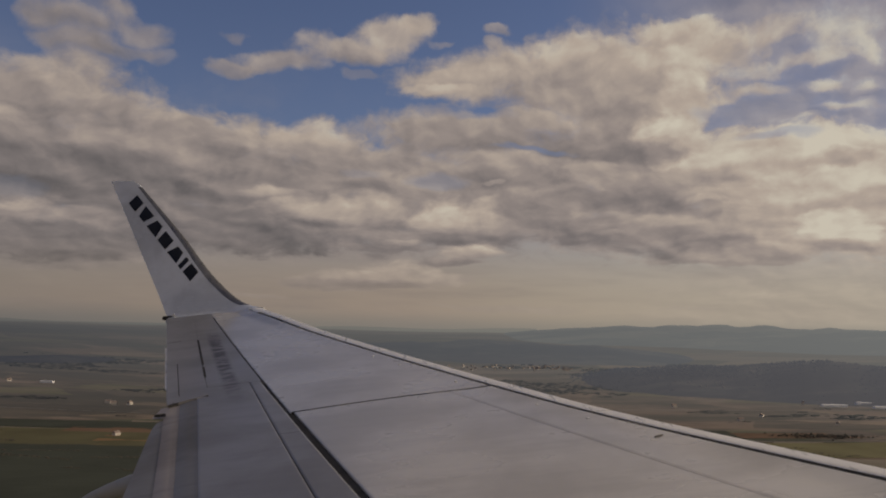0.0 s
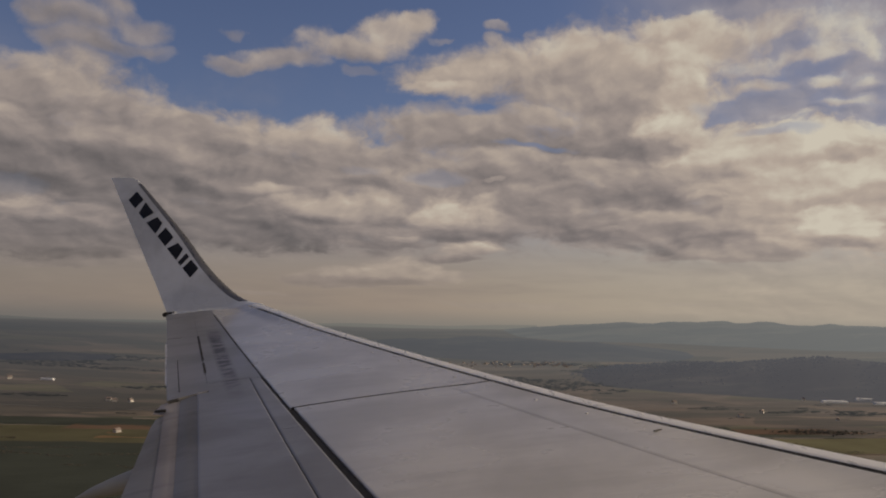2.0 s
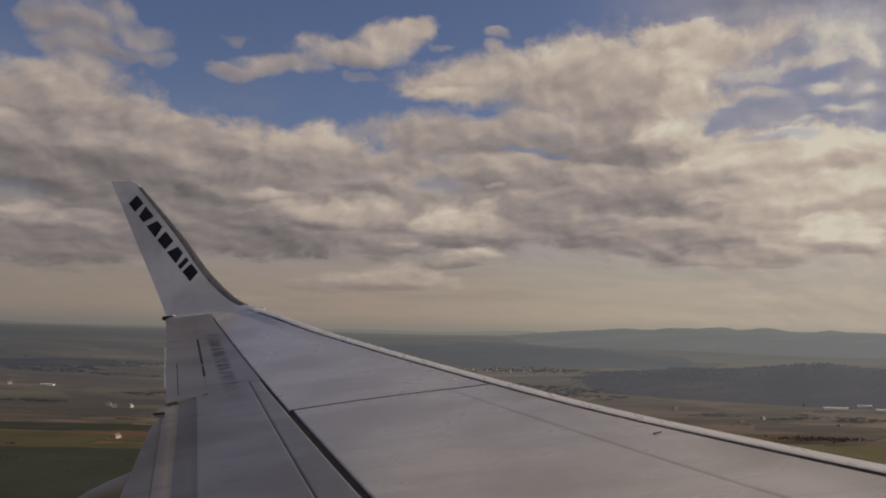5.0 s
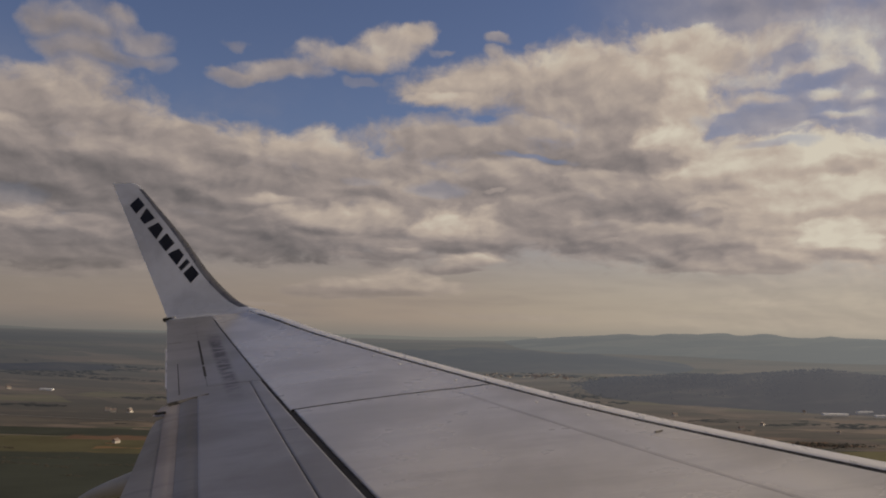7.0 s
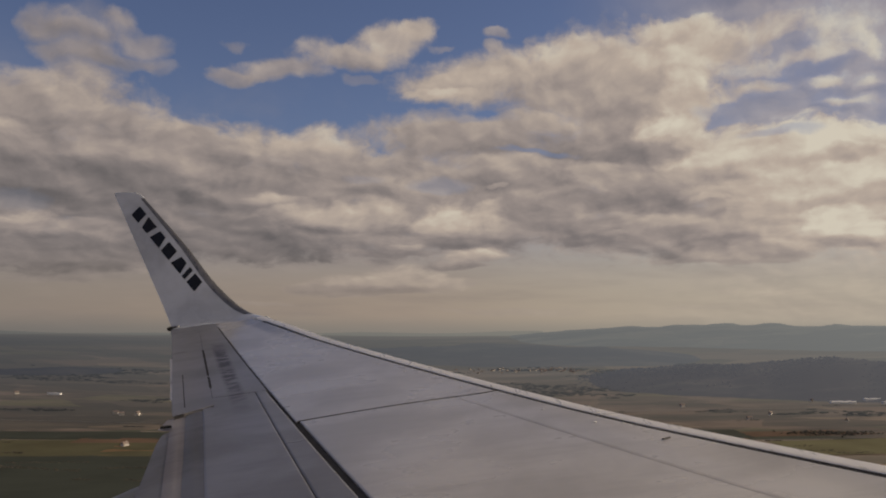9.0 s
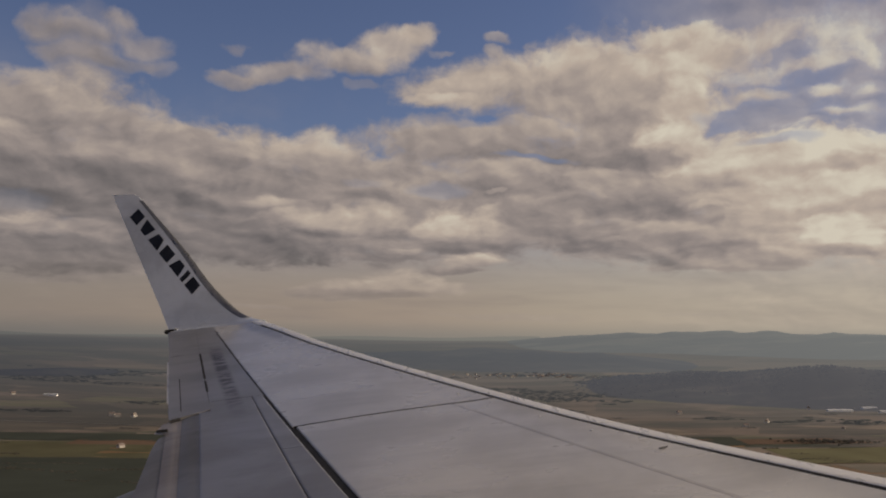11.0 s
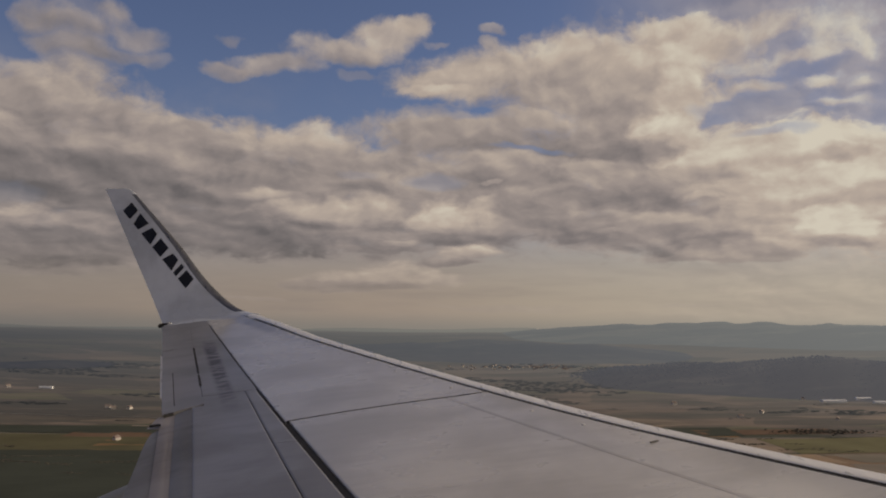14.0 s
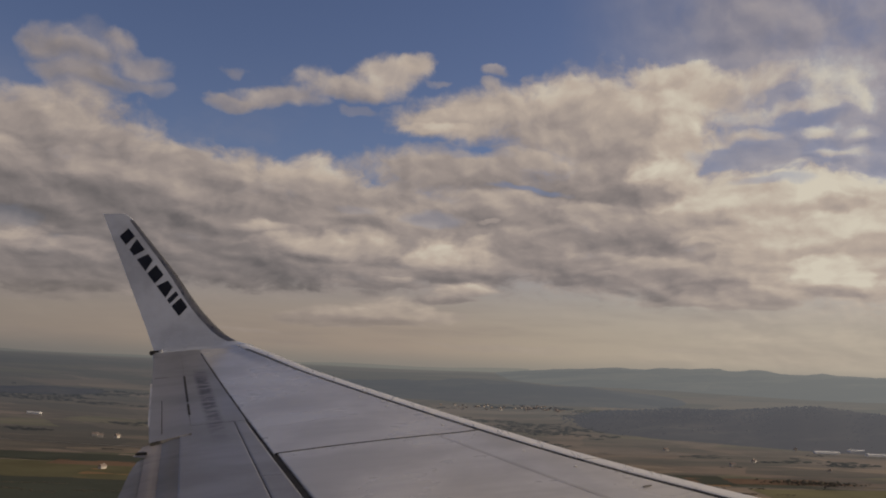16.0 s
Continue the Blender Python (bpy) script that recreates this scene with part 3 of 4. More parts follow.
def slab(y0, y1, s0, s1, ny=20, ns=10, deep=None, drop=0.0, edge=0.004, slant=(0.0, 0.0), pivot=0.146):
    """A piece of the wing between two spanwise lines s0(y), s1(y); deep: its thickness, or down to the lower surface;
    slant: how far its two ends lean along the span for each metre behind the pivot."""
    rings = []
    for i in range(ny + 1):
        yc = y0 + (y1 - y0) * i / ny
        tilt = slant[0] + (slant[1] - slant[0]) * i / ny
        y = yc
        a = s0(y)
        a = s0(yc + tilt * (a - pivot))
        b = s1(y)
        b = s1(yc + tilt * (b - pivot))
        up, lo = [], []
        lip = 0.010 / max(0.08, b - a)
        steps = [0.0, 1.0] if ns == 1 else [0.0, lip, 2 * lip] + [2 * lip + (1 - 4 * lip) * j / ns for j in range(1, ns)] + [1 - 2 * lip, 1 - lip, 1.0]
        for f in steps:
            s = a + (b - a) * f
            y = yc + tilt * (s - pivot)
            p = top(y, s)
            soft = edge if f in (0.0, 1.0) else 0.0
            up.append(p - Vector((0, 0, drop + soft)))
            if deep is None:
                lo.append(below(y, s))
            else:
                lo.append(p - Vector((0, 0, drop + deep)))
        rings.append(up + lo[::-1])
    return loft(rings)


def line(ya, sa, yb, sb):
    """A spanwise line through two places."""
    return lambda y: sa + (sb - sa) * (y - ya) / (yb - ya)


const = lambda v: (lambda y: v)
ROOT = 2.0
spar = line(16.25, 0.85, 7.73, 2.84)
mid = line(11.67, 2.058, 8.02, 3.055)
shroud = line(11.18, 2.786, 8.135, 3.785)
tail = lambda y: chord(y)
hinge = line(14.57, 1.652, 12.20, 2.358)
JOINT, JS = 10.471, -0.137      # the chordwise joint leans inwards towards the rear

# slats along the leading edge
SLAT = 0.135
for i, (a, b) in enumerate(((2.0, 6.0), (6.0, 9.2), (9.2, 12.65), (12.65, 16.2))):
    smooth(part("slat", slab(a + 0.008, b - 0.008, const(-0.069), const(SLAT), 14, 12), M_SLAT, wing, "bright bare metal leading-edge slat"))
smooth(part("slat_end", slab(16.2, TIP, const(-0.069), const(SLAT + 0.02), 5, 12), M_SLAT, wing, "fixed bright leading edge at the tip"))
# black strip stands in for the shade in the gap behind the slats
part("slat_seal", slab(ROOT, 16.2, const(SLAT - 0.004), const(SLAT + 0.052), 40, 2, 0.05, 0.003), M_RUBBER, wing, "dark strip for the shaded gap behind the slats")
# upper skins of the wing box, split at the chordwise joint
F0 = SLAT + 0.045
skin_line = line(9.6, 0.66, 7.2, 0.80)
smooth(part("skin_panel", slab(JOINT + 0.008, TIP, const(F0), lambda y: spar(y) - 0.012, 24, 12, slant=(JS, 0.0)), M_SKIN, wing, "grey glossy outer upper skin"))
smooth(part("skin_panel", slab(ROOT, JOINT - 0.008, const(F0), lambda y: skin_line(y) - 0.003, 24, 4, slant=(0.0, JS)), M_SKIN, wing, "grey glossy front upper skin"))
smooth(part("skin_panel", slab(ROOT, JOINT - 0.008, lambda y: skin_line(y) + 0.003, lambda y: spar(y) - 0.045, 24, 10, slant=(0.0, JS)), M_SKIN, wing, "grey glossy main upper skin"))
part("joint_seal", slab(JOINT - 0.011, JOINT + 0.011, const(F0), lambda y: spar(y) - 0.02, 1, 12, 0.05, -0.0025, slant=(JS, JS)), M_RUBBER, wing, "dark chordwise joint seal")
part("skin_lap", slab(ROOT, JOINT - 0.03, lambda y: skin_line(y) - 0.022, lambda y: skin_line(y) + 0.022, 24, 2, 0.02, -0.0015, 0.001, slant=(0.0, JS)), M_LAP, wing, "faint darker lap between two skins")
part("spar_seal", slab(10.2, 16.25, lambda y: spar(y) - 0.03, lambda y: spar(y) + 0.03, 24, 1, 0.05, 0.012), M_RUBBER, wing, "thin black gap along the rear spar")
part("spar_seal", slab(ROOT, 10.2, lambda y: spar(y) - 0.075, lambda y: spar(y) + 0.05, 24, 1, 0.05, 0.012), M_RUBBER, wing, "wide black rubber seal ahead of the spoilers")
# spoilers and fixed panels behind the spar
GAP = 11.24      # between flap and aileron
for a, b in ((ROOT, 5.4), (5.4, 9.50), (9.50, 11.67)):
    smooth(part("spoiler", slab(a + 0.002, b - 0.002, lambda y: spar(y) + 0.022, lambda y: mid(y) - 0.004, 10, 5), M_AFT, wing, "blue-grey spoiler panel"))
part("spoiler_seal", slab(ROOT, 11.67, lambda y: mid(y) - 0.0035, lambda y: mid(y) + 0.0055, 24, 1, 0.04, -0.002), M_RUBBER, wing, "thin dark gap behind the spoilers")
smooth(part("aft_panel", slab(11.672, 16.25, lambda y: spar(y) + 0.010, lambda y: hinge(y), 16, 6, edge=0.0), M_AFT, wing, "blue-grey fixed panel ahead of the aileron"))
smooth(part("aft_panel", slab(GAP + 0.012, 11.67, lambda y: mid(y) + 0.004, lambda y: hinge(y) + 0.004, 4, 6, drop=0.0012, edge=0.0), M_AFT, wing, "blue-grey fixed panel ahead of the aileron"))
smooth(part("aft_panel", slab(ROOT, GAP + 0.01, lambda y: mid(y) + 0.004, lambda y: shroud(y), 16, 6, 0.04), M_AFT, wing, "blue-grey flap shroud panel"))
smooth(part("tip_panel", slab(16.252, TIP, lambda y: spar(y) - 0.012, tail, 4, 8), M_AFT, wing, "blue-grey fixed wing tip"))
# aileron with its trim tab, a little up
smooth(part("aileron", slab(GAP + 0.012, 16.248, lambda y: hinge(y) + 0.001, lambda y: tail(y) - 0.01, 16, 6, edge=0.0, slant=(-0.45, 0.0), pivot=2.79), M_AFT, wing, "smooth blue-grey aileron"))
for a, b in ((12.20, 12.78), (12.90, 14.57)):
    part("hinge_slot", slab(a, b, lambda y: hinge(y) - 0.014, lambda y: hinge(y) + 0.014, 6, 1, 0.03, -0.005), M_RUBBER, wing, "short black slot at the aileron hinge")
part("aileron_seam", slab(14.60, 14.625, lambda y: hinge(y) + 0.22, lambda y: tail(y) - 0.012, 1, 4, 0.02, -0.002), M_STAIN, wing, "thin grey seam at the aileron's outer end")
tab = part("trim_tab", slab(GAP + 0.05, 13.3, lambda y: tail(y) - 0.137, lambda y: tail(y) - 0.004, 8, 3, 0.022, -0.002, slant=(-0.45, 0.0), pivot=2.79), M_AFT, wing, "blue-grey aileron trim tab")
# pale strip added for the sunlight caught on the tab's trailing edge
part("tab_edge", slab(11.9, 14.3, lambda y: tail(y) - 0.010, lambda y: tail(y) + 0.012, 6, 1, 0.02, 0.001), M_SLAT, tab, "pale strip standing in for the sunlit trailing edge")
part("tab_hinge", slab(11.41, 13.12, lambda y: tail(y) - 0.144, lambda y: tail(y) - 0.134, 4, 1, 0.012, -0.006), M_RUBBER, tab, "dark tab hinge line")


def flap_piece(y0, y1, nose, back, z_nose, z_back, thick):
    """A flap segment lowered behind the wing: rounded nose, thin tail."""
    rings = []
    for i in range(61):
        y = y0 + (y1 - y0) * (1 - (1 - i / 60) ** 1.6)
        a, b = nose(y), back(y)
        c = b - a
        up, lo = [], []
        for j in range(11):
            f = j / 10
            s = a + c * f
            base = spine(y) + z_nose + (z_back - z_nose) * f ** 1.25
            t = thick * (math.sqrt(f) * (1 - f) * 2.2 + 0.06)
            up.append(Vector((-SWEEP * y - s, y, base + 0.55 * t)))
            lo.append(Vector((-SWEEP * y - s, y, base - 0.45 * t)))
        rings.append(up + lo[::-1])
    return loft(rings)


smooth(part("fore_flap", flap_piece(ROOT, 11.20, lambda y: shroud(y) - 0.05, lambda y: shroud(y) + 0.18, -0.012, -0.022, 0.03), M_FORE, wing, "dull grey fore flap behind the shroud"))
smooth(part("flap", flap_piece(ROOT, 11.13, lambda y: shroud(y) + 0.165, lambda y: shroud(y) + 0.335 + 0.125 * ease(y, 10.70, 10.74) - 0.22 * max(0.0, y - 10.72), -0.034, -0.040, 0.022), M_FLAP, wing, "pale lowered outboard flap"))
smooth(part("aft_flap", flap_piece(ROOT, 10.71, lambda y: shroud(y) + 0.32, lambda y: shroud(y) + 0.464 + 0.061 * (10.24 - y) - 0.12 * max(0.0, y - 10.24) ** 2, -0.060, -0.080, 0.02), M_FLAP_AFT, wing, "pale lowered aft flap segment"))
part("flap_notch", slab(10.705, 10.745, lambda y: shroud(y) + 0.31, lambda y: shroud(y) + 0.42, 1, 2, 0.02, -0.004), M_RUBBER, wing, "black notch at the flap's end")
part("flap_gap", slab(GAP - 0.020, GAP + 0.012, lambda y: shroud(y) + 0.20, lambda y: tail(y) - 0.02, 1, 4, 0.05, 0.0, slant=(-0.45, -0.45), pivot=2.79), M_RUBBER, wing, "dark gap between flap and aileron")
part("flap_gap", slab(GAP - 0.004, GAP + 0.010, lambda y: shroud(y) + 0.01, lambda y: shroud(y) + 0.20, 1, 4, 0.05, 0.0, slant=(-0.45, -0.45), pivot=2.79), M_STAIN, wing, "thin end of the gap between flap and aileron")


def fairing(y, s0, s1, z0, w):
    """A canoe-shaped flap track fairing."""
    rings = []
    for i in range(15):
        f = i / 14
        r = max(0.02, math.sin(math.pi * min(1, f * 0.98 + 0.02)) ** 0.6)
        s = s0 + (s1 - s0) * f
        cz = spine(y) + z0 - 0.28 * f * f
        rings.append([Vector((-SWEEP * y - s, y + w * r * math.cos(a), cz + w * 1.35 * r * math.sin(a))) for a in [k * math.tau / 14 for k in range(14)]])
    return loft(rings)


for y in (10.65, 6.9):
    smooth(part("flap_track_fairing", fairing(y, chord(y) - 1.5, chord(y) + 0.95, -0.47, 0.105), M_FAIR, wing, "pale pointed flap track fairing"))

# winglet: an arc up from the tip, then straight and leaning out
A0, A1, RAD = radians(11), radians(76), 0.75


def lean(s):
    ln = RAD * (A1 - A0)
    if s < ln:
        th = A0 + s / RAD
        return TIP + RAD * (math.sin(th) - math.sin(A0)), spine(TIP) + RAD * (math.cos(A0) - math.cos(th)), th
    return (TIP + RAD * (math.sin(A1) - math.sin(A0)) + (s - ln) * math.cos(A1),
            spine(TIP) + RAD * (math.cos(A0) - math.cos(A1)) + (s - ln) * math.sin(A1), A1)


def fin_x(s):
    """Leading and trailing edge."""
    tip = max(0.0, s - 2.72) / 0.14
    return -8.70 - 0.722 * s + 0.14 * max(0.0, 1 - s / 0.6) ** 2 - 0.11 * min(1, tip) ** 2.2 - 0.075 * math.exp(-((s - 1.0) / 0.5) ** 2), -10.13 - 0.365 * s


def fin_point(s, x, proud=0.0):
    y, z, th = lean(s)
    n = Vector((0, -math.sin(th), math.cos(th)))
    return Vector((x, y, z)) + n * proud


def fin_thick(f, c):
    return 0.045 * c * (math.sqrt(max(f, 0)) * (1 - f) * 2.2 + 0.035)


def fin(s0, s1, f0, f1, ns, nf, out=0.0):
    """A piece of the winglet; its root has the wing tip's own section."""
    rings = []
    for i in range(ns + 1):
        s = along = s0 + (s1 - s0) * i / ns
        w = min(1.0, s / 0.65)
        w = w * w * (3 - 2 * w)
        inner, outer = [], []
        for j in range(nf + 1):
            f = f0 + (f1 - f0) * (j / nf) ** 1.6
            s = along - 0.035 * (1 - f) * max(0.0, (along - 2.5) / 0.36)      # the tip slopes down towards the leading edge
            le, te = fin_x(s)
            c = le - te
            t = fin_thick(f, c)
            aft = -0.0695 + f * (chord(TIP) + 0.0695)
            up, lo = top(TIP, aft).z - spine(TIP), below(TIP, aft).z - spine(TIP)
            inner.append(fin_point(s, le - c * f, (1 - w) * up + w * t + out))
            outer.append(fin_point(s, le - c * f, (1 - w) * lo - w * t - out))
        rings.append(inner + outer[::-1])
    return loft(rings)


winglet = smooth(part("winglet", fin(0.0, 2.86, 0.0, 1.0, 50, 20), M_WHITE, wing, "white swept winglet curving up from the tip"))
smooth(part("leading_edge", fin(0.22, 2.72, 0.0, 0.14, 40, 8, 0.003), M_LEAD, winglet, "dull metal winglet leading edge"))
# dark lettering, as plain tapered blocks, down the winglet's inner face
# where each begins and ends along the row, at its foot and at its head
for f0, f1, h0, h1 in ((0.005, 0.115, 0.0, 0.105), (0.175, 0.25, 0.14, 0.275), (0.30, 0.445, 0.33, 0.41), (0.475, 0.60, 0.465, 0.59),
                       (0.63, 0.775, 0.66, 0.74), (0.80, 0.845, 0.79, 0.835), (0.875, 0.995, 0.87, 0.98)):
    bm = bmesh.new()
    corners = []
    for u, dv in ((f0, 0), (f1, 0), (h1, 1), (h0, 1)):
        corners.append((2.419 - 1.538 * u + 0.13 * dv, -10.884 + 1.036 * u + 0.158 * dv))
    grid = []
    for i in range(4):
        for j in range(3):
            fu, fv = i / 3, j / 2
            s = sum(c[0] * k for c, k in zip(corners, ((1 - fu) * (1 - fv), fu * (1 - fv), fu * fv, (1 - fu) * fv)))
            x = sum(c[1] * k for c, k in zip(corners, ((1 - fu) * (1 - fv), fu * (1 - fv), fu * fv, (1 - fu) * fv)))
            le, te = fin_x(s)
            t = fin_thick((le - x) / (le - te), le - te)
            grid.append(bm.verts.new(fin_point(s, x, t + 0.004)))
    for i in range(3):
        for j in range(2):
            bm.faces.new((grid[i * 3 + j], grid[i * 3 + 3 + j], grid[i * 3 + 4 + j], grid[i * 3 + 1 + j]))
    bmesh.ops.solidify(bm, geom=list(bm.faces), thickness=0.002)
    part("painted_block", bm, M_INK, winglet, "dark blue painted block")

# tail lamp at the tip's trailing edge, small fittings
bm = block(0.16, 0.09, 0.07, (-10.17, 16.73, spine(16.7) + 0.0), 0.015)
lamp = part("tail_lamp", bm, M_RUBBER, wing, "small dark position lamp housing")
part("lamp_cover", block(0.05, 0.06, 0.05, (-10.07, 16.72, spine(16.7) + 0.025), 0.012), M_GLASS, lamp, "clear lamp cover")
p = top(8.334, 0.322)
bm = block(0.080, 0.018, 0.011, (0, 0, 0.005), 0.004)
bmesh.ops.rotate(bm, verts=bm.verts, matrix=Matrix.Rotation(radians(25), 3, "Z"))
bmesh.ops.translate(bm, vec=p, verts=bm.verts)
part("hoist_fitting", bm, M_STAIN, wing, "small brown fitting on the upper skin")
# bright caps added in place of faint glints along the skin
for y in (12.39, 11.81, 10.78, 9.60, 9.01):
    p = top(y, 0.335)
    bm = bmesh.new()
    bmesh.ops.create_cone(bm, segments=14, radius1=0.016, radius2=0.013, depth=0.006, cap_ends=True)
    bmesh.ops.translate(bm, vec=p + Vector((0, 0, 0.003)), verts=bm.verts)
    part("fastener_cap", bm, M_SLAT, wing, "round bright cap standing in for a faint glint on a fastener")


# ------------------------------------------------------------------ landscape
def rise(r):
    """Height of the country r metres off: flat, then climbing to the hills."""
    u = max(0.0, min(1.0, (r - 1200) / 3600))
    return 190 * (u * u * (3 - 2 * u)) ** 1.4


def ring_sheet(r0, r1, nr, na, lift=0.0, uneven=0.0):
    bm = bmesh.new()
    rows = []
    for i in range(nr + 1):
        r = r0 + (r1 - r0) * i / nr
        row = []
        for j in range(na):
            a = math.tau * j / na
            x, y = r * math.sin(a), r * math.cos(a)
            z = rise(r) + lift
            if uneven:
                z += uneven * noise.noise((x * 0.0016, y * 0.0016, 3.0)) * min(1, max(0, (r - r0) / 500))
            row.append(bm.verts.new((x, y, z)))
        rows.append(row)
    if r0 < 2:
        bm.faces.new(rows[0])
    for a, b in zip(rows, rows[1:]):
        for j in range(na):
            k = (j + 1) % na
            bm.faces.new((a[j], a[k], b[k], b[j]))
    return bm


ground = smooth(part("ground", ring_sheet(1, 1900, 24, 120), M_GROUND))
tagged(ground, "flat farmland in patches of dull green and brown", "ground", kind="structure")
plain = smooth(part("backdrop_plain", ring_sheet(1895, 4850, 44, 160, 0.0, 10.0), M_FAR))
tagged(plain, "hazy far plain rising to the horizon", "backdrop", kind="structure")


def ridge(name, mat, az0, az1, r, depth, crest, base, label, n=90, foot=0.8):
    """A long hill across the distance; crest(f): height above the base line."""
    rings = []
    for i in range(n + 1):
        f = i / n
        a = az0 + (az1 - az0) * f
        h = crest(f)
        pts = []
        for j in range(9):
            g = j / 8
            rr = r + depth * (g - 0.5)
            bump = 1 + 0.16 * noise.noise((a * 30, g * 5, r * 0.01)) + 0.10 * noise.noise((a * 90, g * 11, r * 0.01))
            z = rise(rr) + base + h * max(0.0, math.sin(math.pi * g)) ** foot * bump
            pts.append(Vector((rr * math.sin(a), rr * math.cos(a), z)))
        rings.append(pts)
    ob = smooth(part(name, loft(rings, closed=False), mat))
    return tagged(ob, label, "hill", kind="structure")


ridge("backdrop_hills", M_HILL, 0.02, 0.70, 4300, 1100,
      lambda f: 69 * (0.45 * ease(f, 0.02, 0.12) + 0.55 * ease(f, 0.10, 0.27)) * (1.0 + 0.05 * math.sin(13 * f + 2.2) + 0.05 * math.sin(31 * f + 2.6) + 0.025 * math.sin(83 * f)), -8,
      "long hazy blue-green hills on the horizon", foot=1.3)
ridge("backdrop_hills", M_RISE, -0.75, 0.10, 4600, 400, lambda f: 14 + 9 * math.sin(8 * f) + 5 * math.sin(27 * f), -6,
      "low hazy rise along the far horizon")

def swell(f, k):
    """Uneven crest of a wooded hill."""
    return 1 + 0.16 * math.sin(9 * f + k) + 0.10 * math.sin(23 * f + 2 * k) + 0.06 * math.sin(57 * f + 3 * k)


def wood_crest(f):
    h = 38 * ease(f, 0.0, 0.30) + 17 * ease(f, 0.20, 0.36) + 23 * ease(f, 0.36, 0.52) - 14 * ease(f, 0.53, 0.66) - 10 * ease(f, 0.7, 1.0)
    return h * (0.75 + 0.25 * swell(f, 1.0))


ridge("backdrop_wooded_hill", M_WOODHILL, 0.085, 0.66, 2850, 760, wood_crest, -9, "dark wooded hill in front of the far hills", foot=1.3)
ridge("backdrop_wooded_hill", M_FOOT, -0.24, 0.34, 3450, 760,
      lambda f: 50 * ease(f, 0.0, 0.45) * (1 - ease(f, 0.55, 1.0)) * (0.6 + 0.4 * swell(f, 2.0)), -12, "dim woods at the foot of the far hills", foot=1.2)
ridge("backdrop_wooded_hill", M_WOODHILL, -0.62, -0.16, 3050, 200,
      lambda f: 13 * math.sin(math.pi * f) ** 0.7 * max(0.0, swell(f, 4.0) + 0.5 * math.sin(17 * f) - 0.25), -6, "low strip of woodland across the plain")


def parcel(name, mat, x, y, w, d, turn, lift, label, parent):
    """One field: a thin sheet of earth on the ground, its outline a little skewed."""
    bm = bmesh.new()
    m = Matrix.Rotation(radians(turn), 3, "Z")
    skew = [random.uniform(-0.10, 0.10) for _ in range(4)]
    vs = []
    for i in range(5):
        for j in range(4):
            u, v = i / 4 - 0.5, j / 3 - 0.5
            q = m @ Vector((w * (u + skew[0] * v), d * (v + skew[1] * u), 0))
            px, py = x + q.x, y + q.y
            vs.append(bm.verts.new((px, py, rise(math.hypot(px, py)) + lift)))
    for i in range(4):
        for j in range(3):
            bm.faces.new((vs[i * 4 + j], vs[i * 4 + 4 + j], vs[i * 4 + 5 + j], vs[i * 4 + 1 + j]))
    return part(name, bm, mat, parent, label)


def wood(places, label, size=(4, 8), mat=None, lift=None, tall=(0.9, 1.5), wide=1.0):
    """Many far trees as one object."""
    step = []
    for x, y in places:
        step.append((x, y, rise(math.hypot(x, y)) if lift is None else lift(x, y), random.uniform(*size)))
    verts, faces = [], []
    base = bmesh.new()
    bmesh.ops.create_icosphere(base, subdivisions=1, radius=1.0)
    ball = [v.co.copy() for v in base.verts]
    tri = [[v.index for v in f.verts] for f in base.faces]
    base.free()
    for x, y, z, r in step:
        h = r * random.uniform(*tall)
        for k in range(2):
            cx, cy, cz = x + random.uniform(-0.6, 0.6) * r, y + random.uniform(-0.6, 0.6) * r, z + h * random.uniform(0.35, 0.6)
            s = r * random.uniform(0.55, 0.9)
            o = len(verts)
            for b in ball:
                n = random.uniform(0.72, 1.22)
                verts.append((cx + b.x * s * n * wide, cy + b.y * s * n, cz + b.z * h * 0.5 * n))
            faces.extend([[o + i for i in f] for f in tri])
    me = bpy.data.meshes.new("trees")
    me.from_pydata(verts, [], faces)
    me.materials.append(mat or M_TREE)
    return tagged(new("trees", me), label, "trees", kind="stuff")


def house(x, y, turn, w=11.0, d=8.0, h=5.0):
    ob = new("farmhouse")
    ob.matrix_world = pose(x, y, rise(math.hypot(x, y)) - 0.2, 0, 0, turn)
    part("wall", block(w, d, h, (0, 0, h / 2)), M_WALL, ob)
    e = 0.6
    rings = []
    for sx in (-w / 2 - e, w / 2 + e):
        rings.append([Vector((sx, -d / 2 - e, h - 0.2)), Vector((sx, 0, h + d * 0.42)), Vector((sx, d / 2 + e, h - 0.2)), Vector((sx, 0, h - 0.1))])
    part("roof", loft(rings), M_ROOF, ob, "clay tile gable roof")
    part("chimney", block(0.8, 0.8, 2.2, (w * 0.22, 0, h + d * 0.42)), M_WALL, ob)
    return tagged(ob, "white plastered farmhouse with a clay roof among fields", "house", "far houses")


def hall(x, y, turn, w, d, h, label):
    ob = new("storage_hall")
    ob.matrix_world = pose(x, y, rise(math.hypot(x, y)) - 0.3, 0, 0, turn)
    part("wall", block(w, d, h, (0, 0, h / 2)), M_SHEET, ob)
    rings = []
    for sx in (-w / 2 - 0.5, w / 2 + 0.5):
        rings.append([Vector((sx, -d / 2 - 0.5, h)), Vector((sx, 0, h + d * 0.10)), Vector((sx, d / 2 + 0.5, h)), Vector((sx, 0, h + 0.05))])
    part("roof", loft(rings), M_SHEET, ob, "pale sheet roof")
    return tagged(ob, label, "hall", "far halls")


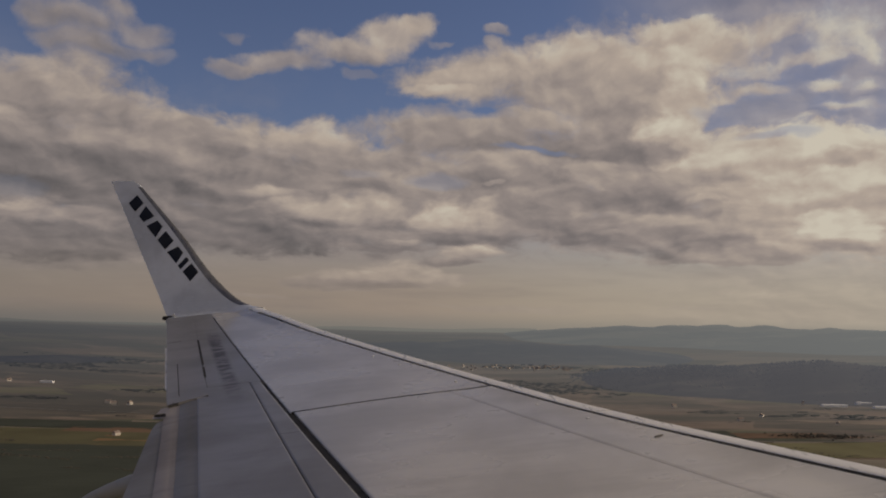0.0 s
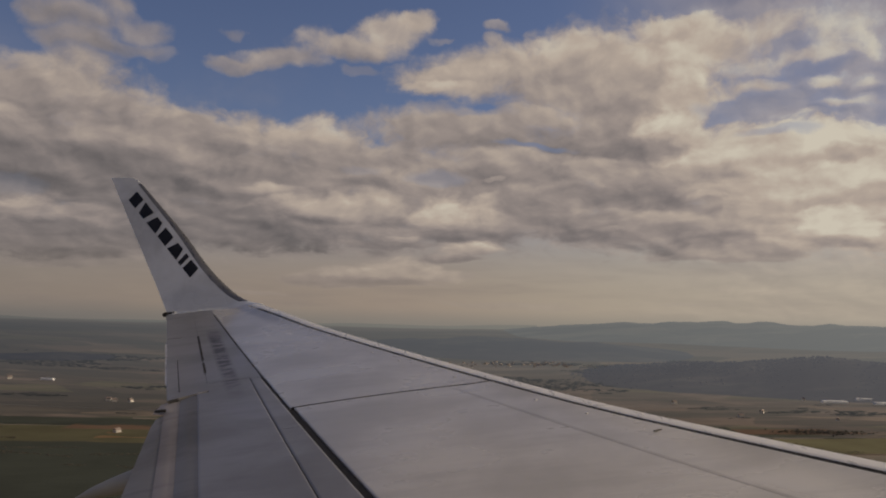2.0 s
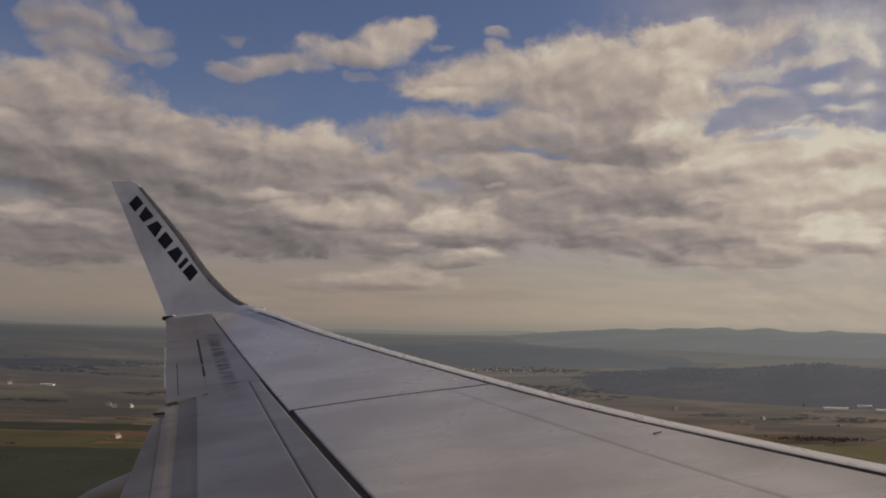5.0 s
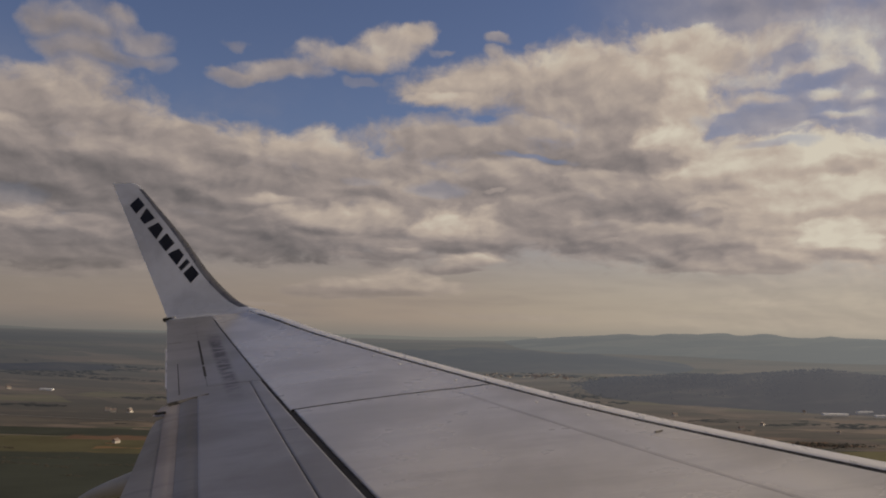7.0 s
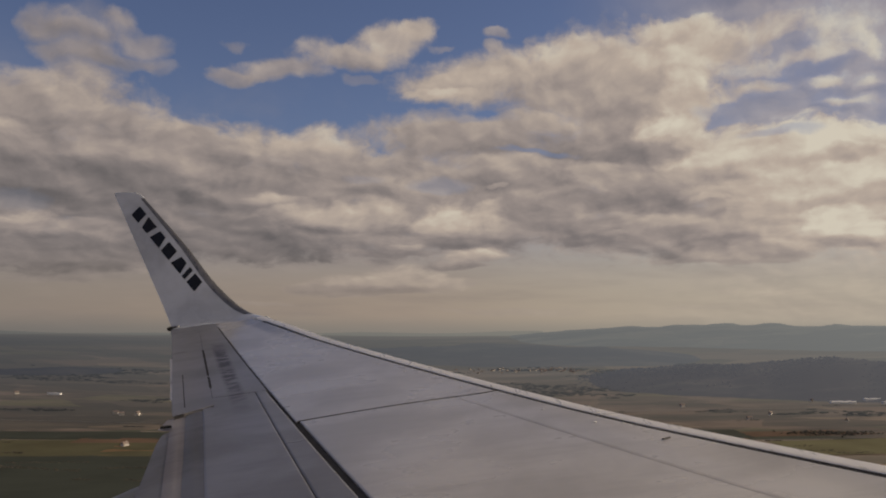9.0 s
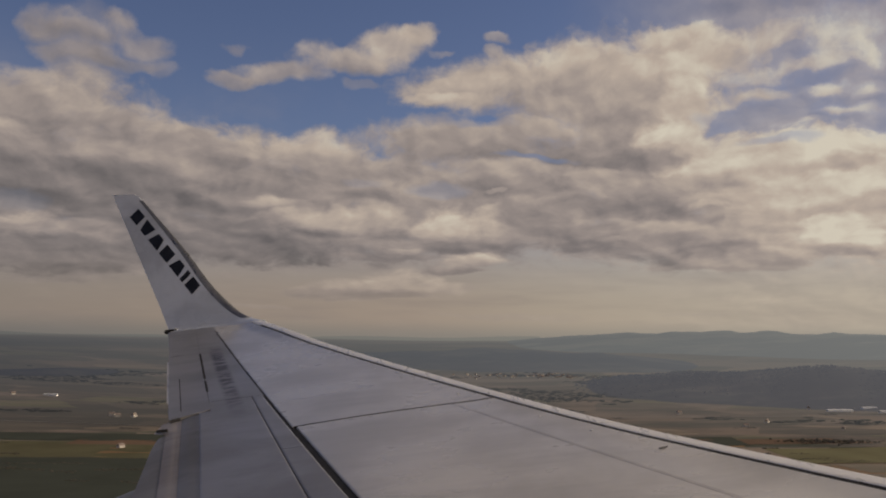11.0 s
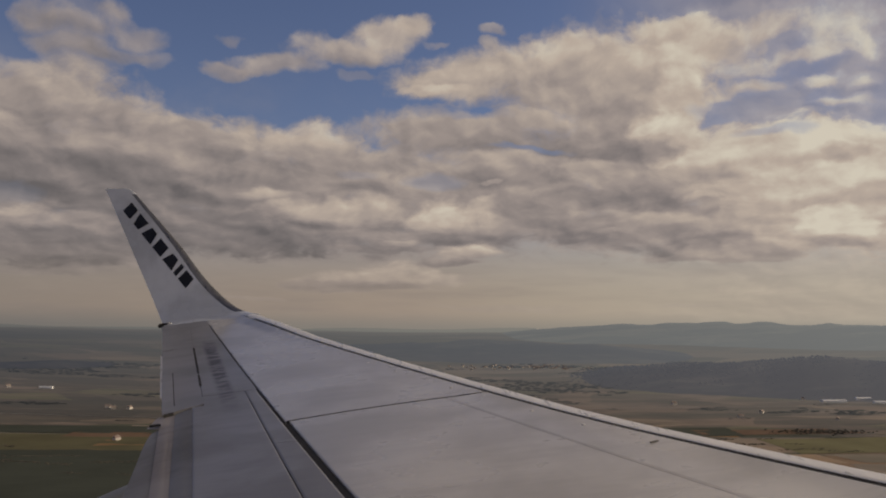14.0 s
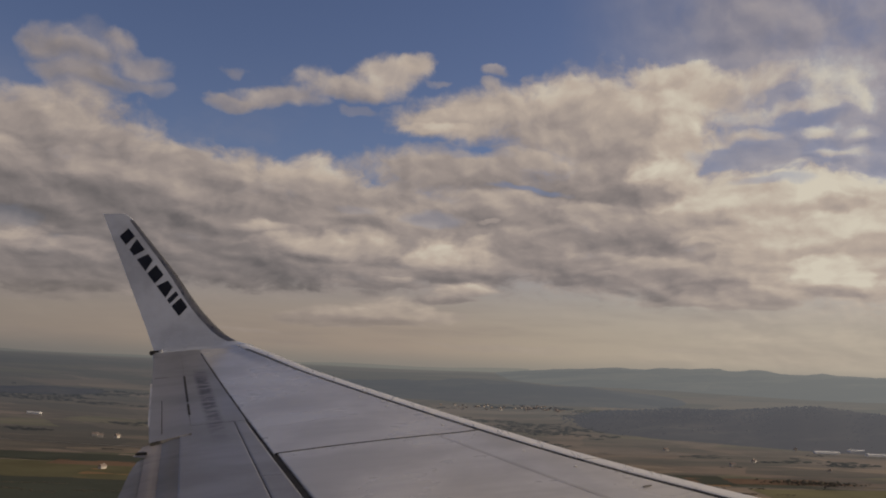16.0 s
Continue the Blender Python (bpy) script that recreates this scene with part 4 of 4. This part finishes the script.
# white halls on the plain
for x, y, turn, w, d in ((960, 2260, 4, 62, 16), (1095, 2225, 3, 110, 14), (1050, 2300, 8, 40, 12), (-1010, 2330, -6, 34, 10)):
    hall(x, y, turn, w, d, 4.5, "long white sheet-metal hall among brown fields")
# scattered farmhouses, and the small town below the wooded hill
first = house(-723, 2012, 20)
cottage = house(260, 3010, 35, 7.5, 5.0, 2.4)
tagged(cottage, "small pale house of a far hamlet below woods")
spots = [(-690, 2020, 75), (-742, 2030, 10), (-1101, 2317, 40), (-560, 1580, 60), (650, 2010, 12), (720, 2080, 50), (900, 2300, 75), (560, 2230, 20), (840, 1960, 65)]
for x, y, turn in spots:
    copy_thing(first, pose(x, y, rise(math.hypot(x, y)) - 0.2, 0, 0, turn))
for i in range(84):
    a, r = random.gauss(0.11, 0.045), random.gauss(3035, 28)
    copy_thing(cottage, pose(r * math.sin(a), r * math.cos(a), rise(r) - 0.2, 0, 0, random.uniform(0, 180)))
for i in range(2):
    a, r = random.uniform(-0.50, -0.27), random.uniform(2500, 3300)
    copy_thing(first, pose(r * math.sin(a), r * math.cos(a), rise(r) + 0.5, 0, 0, random.uniform(0, 180)))

# country roads
for k, (x0, y0, x1, y1, w) in enumerate(((-1500, 1840, -250, 1930, 6), (300, 2120, 1500, 2260, 6), (380, 1660, 1300, 1870, 5))):
    bm = bmesh.new()
    n = 24
    a = Vector((x1 - x0, y1 - y0, 0)).normalized()
    side = Vector((-a.y, a.x, 0)) * w / 2
    prev = None
    for i in range(n + 1):
        f = i / n
        c = Vector((x0 + (x1 - x0) * f, y0 + (y1 - y0) * f + 25 * math.sin(5 * f + k), 0))
        pair = []
        for s in (-1, 1):
            q = c + side * s
            pair.append(bm.verts.new((q.x, q.y, rise(math.hypot(q.x, q.y)) + 0.9)))
        if prev:
            bm.faces.new((prev[0], prev[1], pair[1], pair[0]))
        prev = pair
    tagged(part("road", bm, M_ROAD), "narrow grey country road between fields", "road", kind="structure")

# trees: hedgerows between the fields, copses, woods on the hill
spots = []
for k in range(16):
    side = k % 2
    a = random.uniform(-0.52, -0.24) if side else random.uniform(0.10, 0.52)
    r = random.uniform(1200, 1880)
    x, y, turn, ln = r * math.sin(a), r * math.cos(a), random.gauss(0.03, 0.12), random.uniform(80, 300)
    for i in range(int(ln / 1.2)):
        f = (i / (ln / 1.2) - 0.5) * ln
        if random.random() < 0.9 and noise.noise((x * 0.01 + f * 0.02, y * 0.01, 0)) > -0.12:
            spots.append((x + f * math.cos(turn) + random.gauss(0, 3), y + f * math.sin(turn) + random.gauss(0, 4)))
wood(spots, "dark hedgerows and rows of trees between fields", (0.8, 1.5), wide=2.0)
spots = []
for cx, cy, sx, sy, n in ((735, 1790, 44, 14, 260),):
    for i in range(n):
        spots.append((random.gauss(cx, sx), random.gauss(cy, sy)))
wood(spots, "dark copses of bare and evergreen trees", (1.4, 3.4))

# belts of trees over the far plain, thick where the ground is poor
spots = []
while len(spots) < 6500:
    a, r = random.uniform(-0.60, 0.60), random.uniform(1910, 3300)
    x, y = r * math.sin(a), r * math.cos(a)
    if noise.noise((x * 0.0022, y * 0.0075, 7.0)) + 0.5 * noise.noise((x * 0.007, y * 0.022, 2.0)) + (0.10 if a > 0 else -0.06) + (r - 2700) * 0.00022 > 0.24:
        spots.append((x, y))
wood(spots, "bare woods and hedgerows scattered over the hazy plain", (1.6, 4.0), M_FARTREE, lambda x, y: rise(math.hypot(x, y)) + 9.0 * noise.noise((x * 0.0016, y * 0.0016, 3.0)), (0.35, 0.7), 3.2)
# trees on the crests of the wooded hills
spots = []
for i in range(2600):
    a, r = random.uniform(0.12, 0.64), random.gauss(2850, 110)
    spots.append((r * math.sin(a), r * math.cos(a)))


def on_hill(x, y):
    a, r = math.atan2(x, y), math.hypot(x, y)
    f, g = (a - 0.085) / 0.575, (r - 2850) / 760 + 0.5
    if not 0.02 < g < 0.98:
        return rise(r)
    return rise(r) - 11 + wood_crest(f) * math.sin(math.pi * g) ** 1.3


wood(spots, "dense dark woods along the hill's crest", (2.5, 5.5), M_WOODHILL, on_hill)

# fields, the nearest as sheets of their own
hero = [
    (M_DARK, -520, 1230, 680, 480, 4), (M_BROWN, -470, 1425, 150, 60, 3), (M_GREEN, -680, 1545, 460, 190, 5), (M_OCHRE, -500, 1530, 150, 110, 4),
    (M_DARK, -700, 1705, 440, 100, 4), (M_BROWN, -560, 1650, 220, 60, 5), (M_DARK, -300, 1180, 300, 240, 4),
    (M_OLIVE_LIT, 860, 1640, 560, 170, 9), (M_BROWN, 640, 1790, 360, 70, 6), (M_DARK, 420, 1780, 300, 120, 3),
]
for i, (mat, x, y, w, d, turn) in enumerate(hero):
    parcel("field", mat, x, y, w, d, turn, 0.7 + 0.012 * i, "", ground)
i = 0
for side, a0, a1 in ((-1, -0.62, -0.22), (1, 0.02, 0.62)):
    for gy in range(1020, 2600, 105):
        for gx in range(-1700, 1700, 290):
            x, y = gx + random.uniform(-60, 60) + (gy % 210), gy + random.uniform(-12, 12) + gx * 0.05
            a, r = math.atan2(x, y), math.hypot(x, y)
            if a0 < a < a1 and 1000 < r < 1840:
                parcel("field", M_FIELD, x, y, random.uniform(230, 300), random.uniform(84, 104), 3 + random.uniform(-2, 2), 0.35 + 0.002 * (i % 60), "", ground)
                i += 1
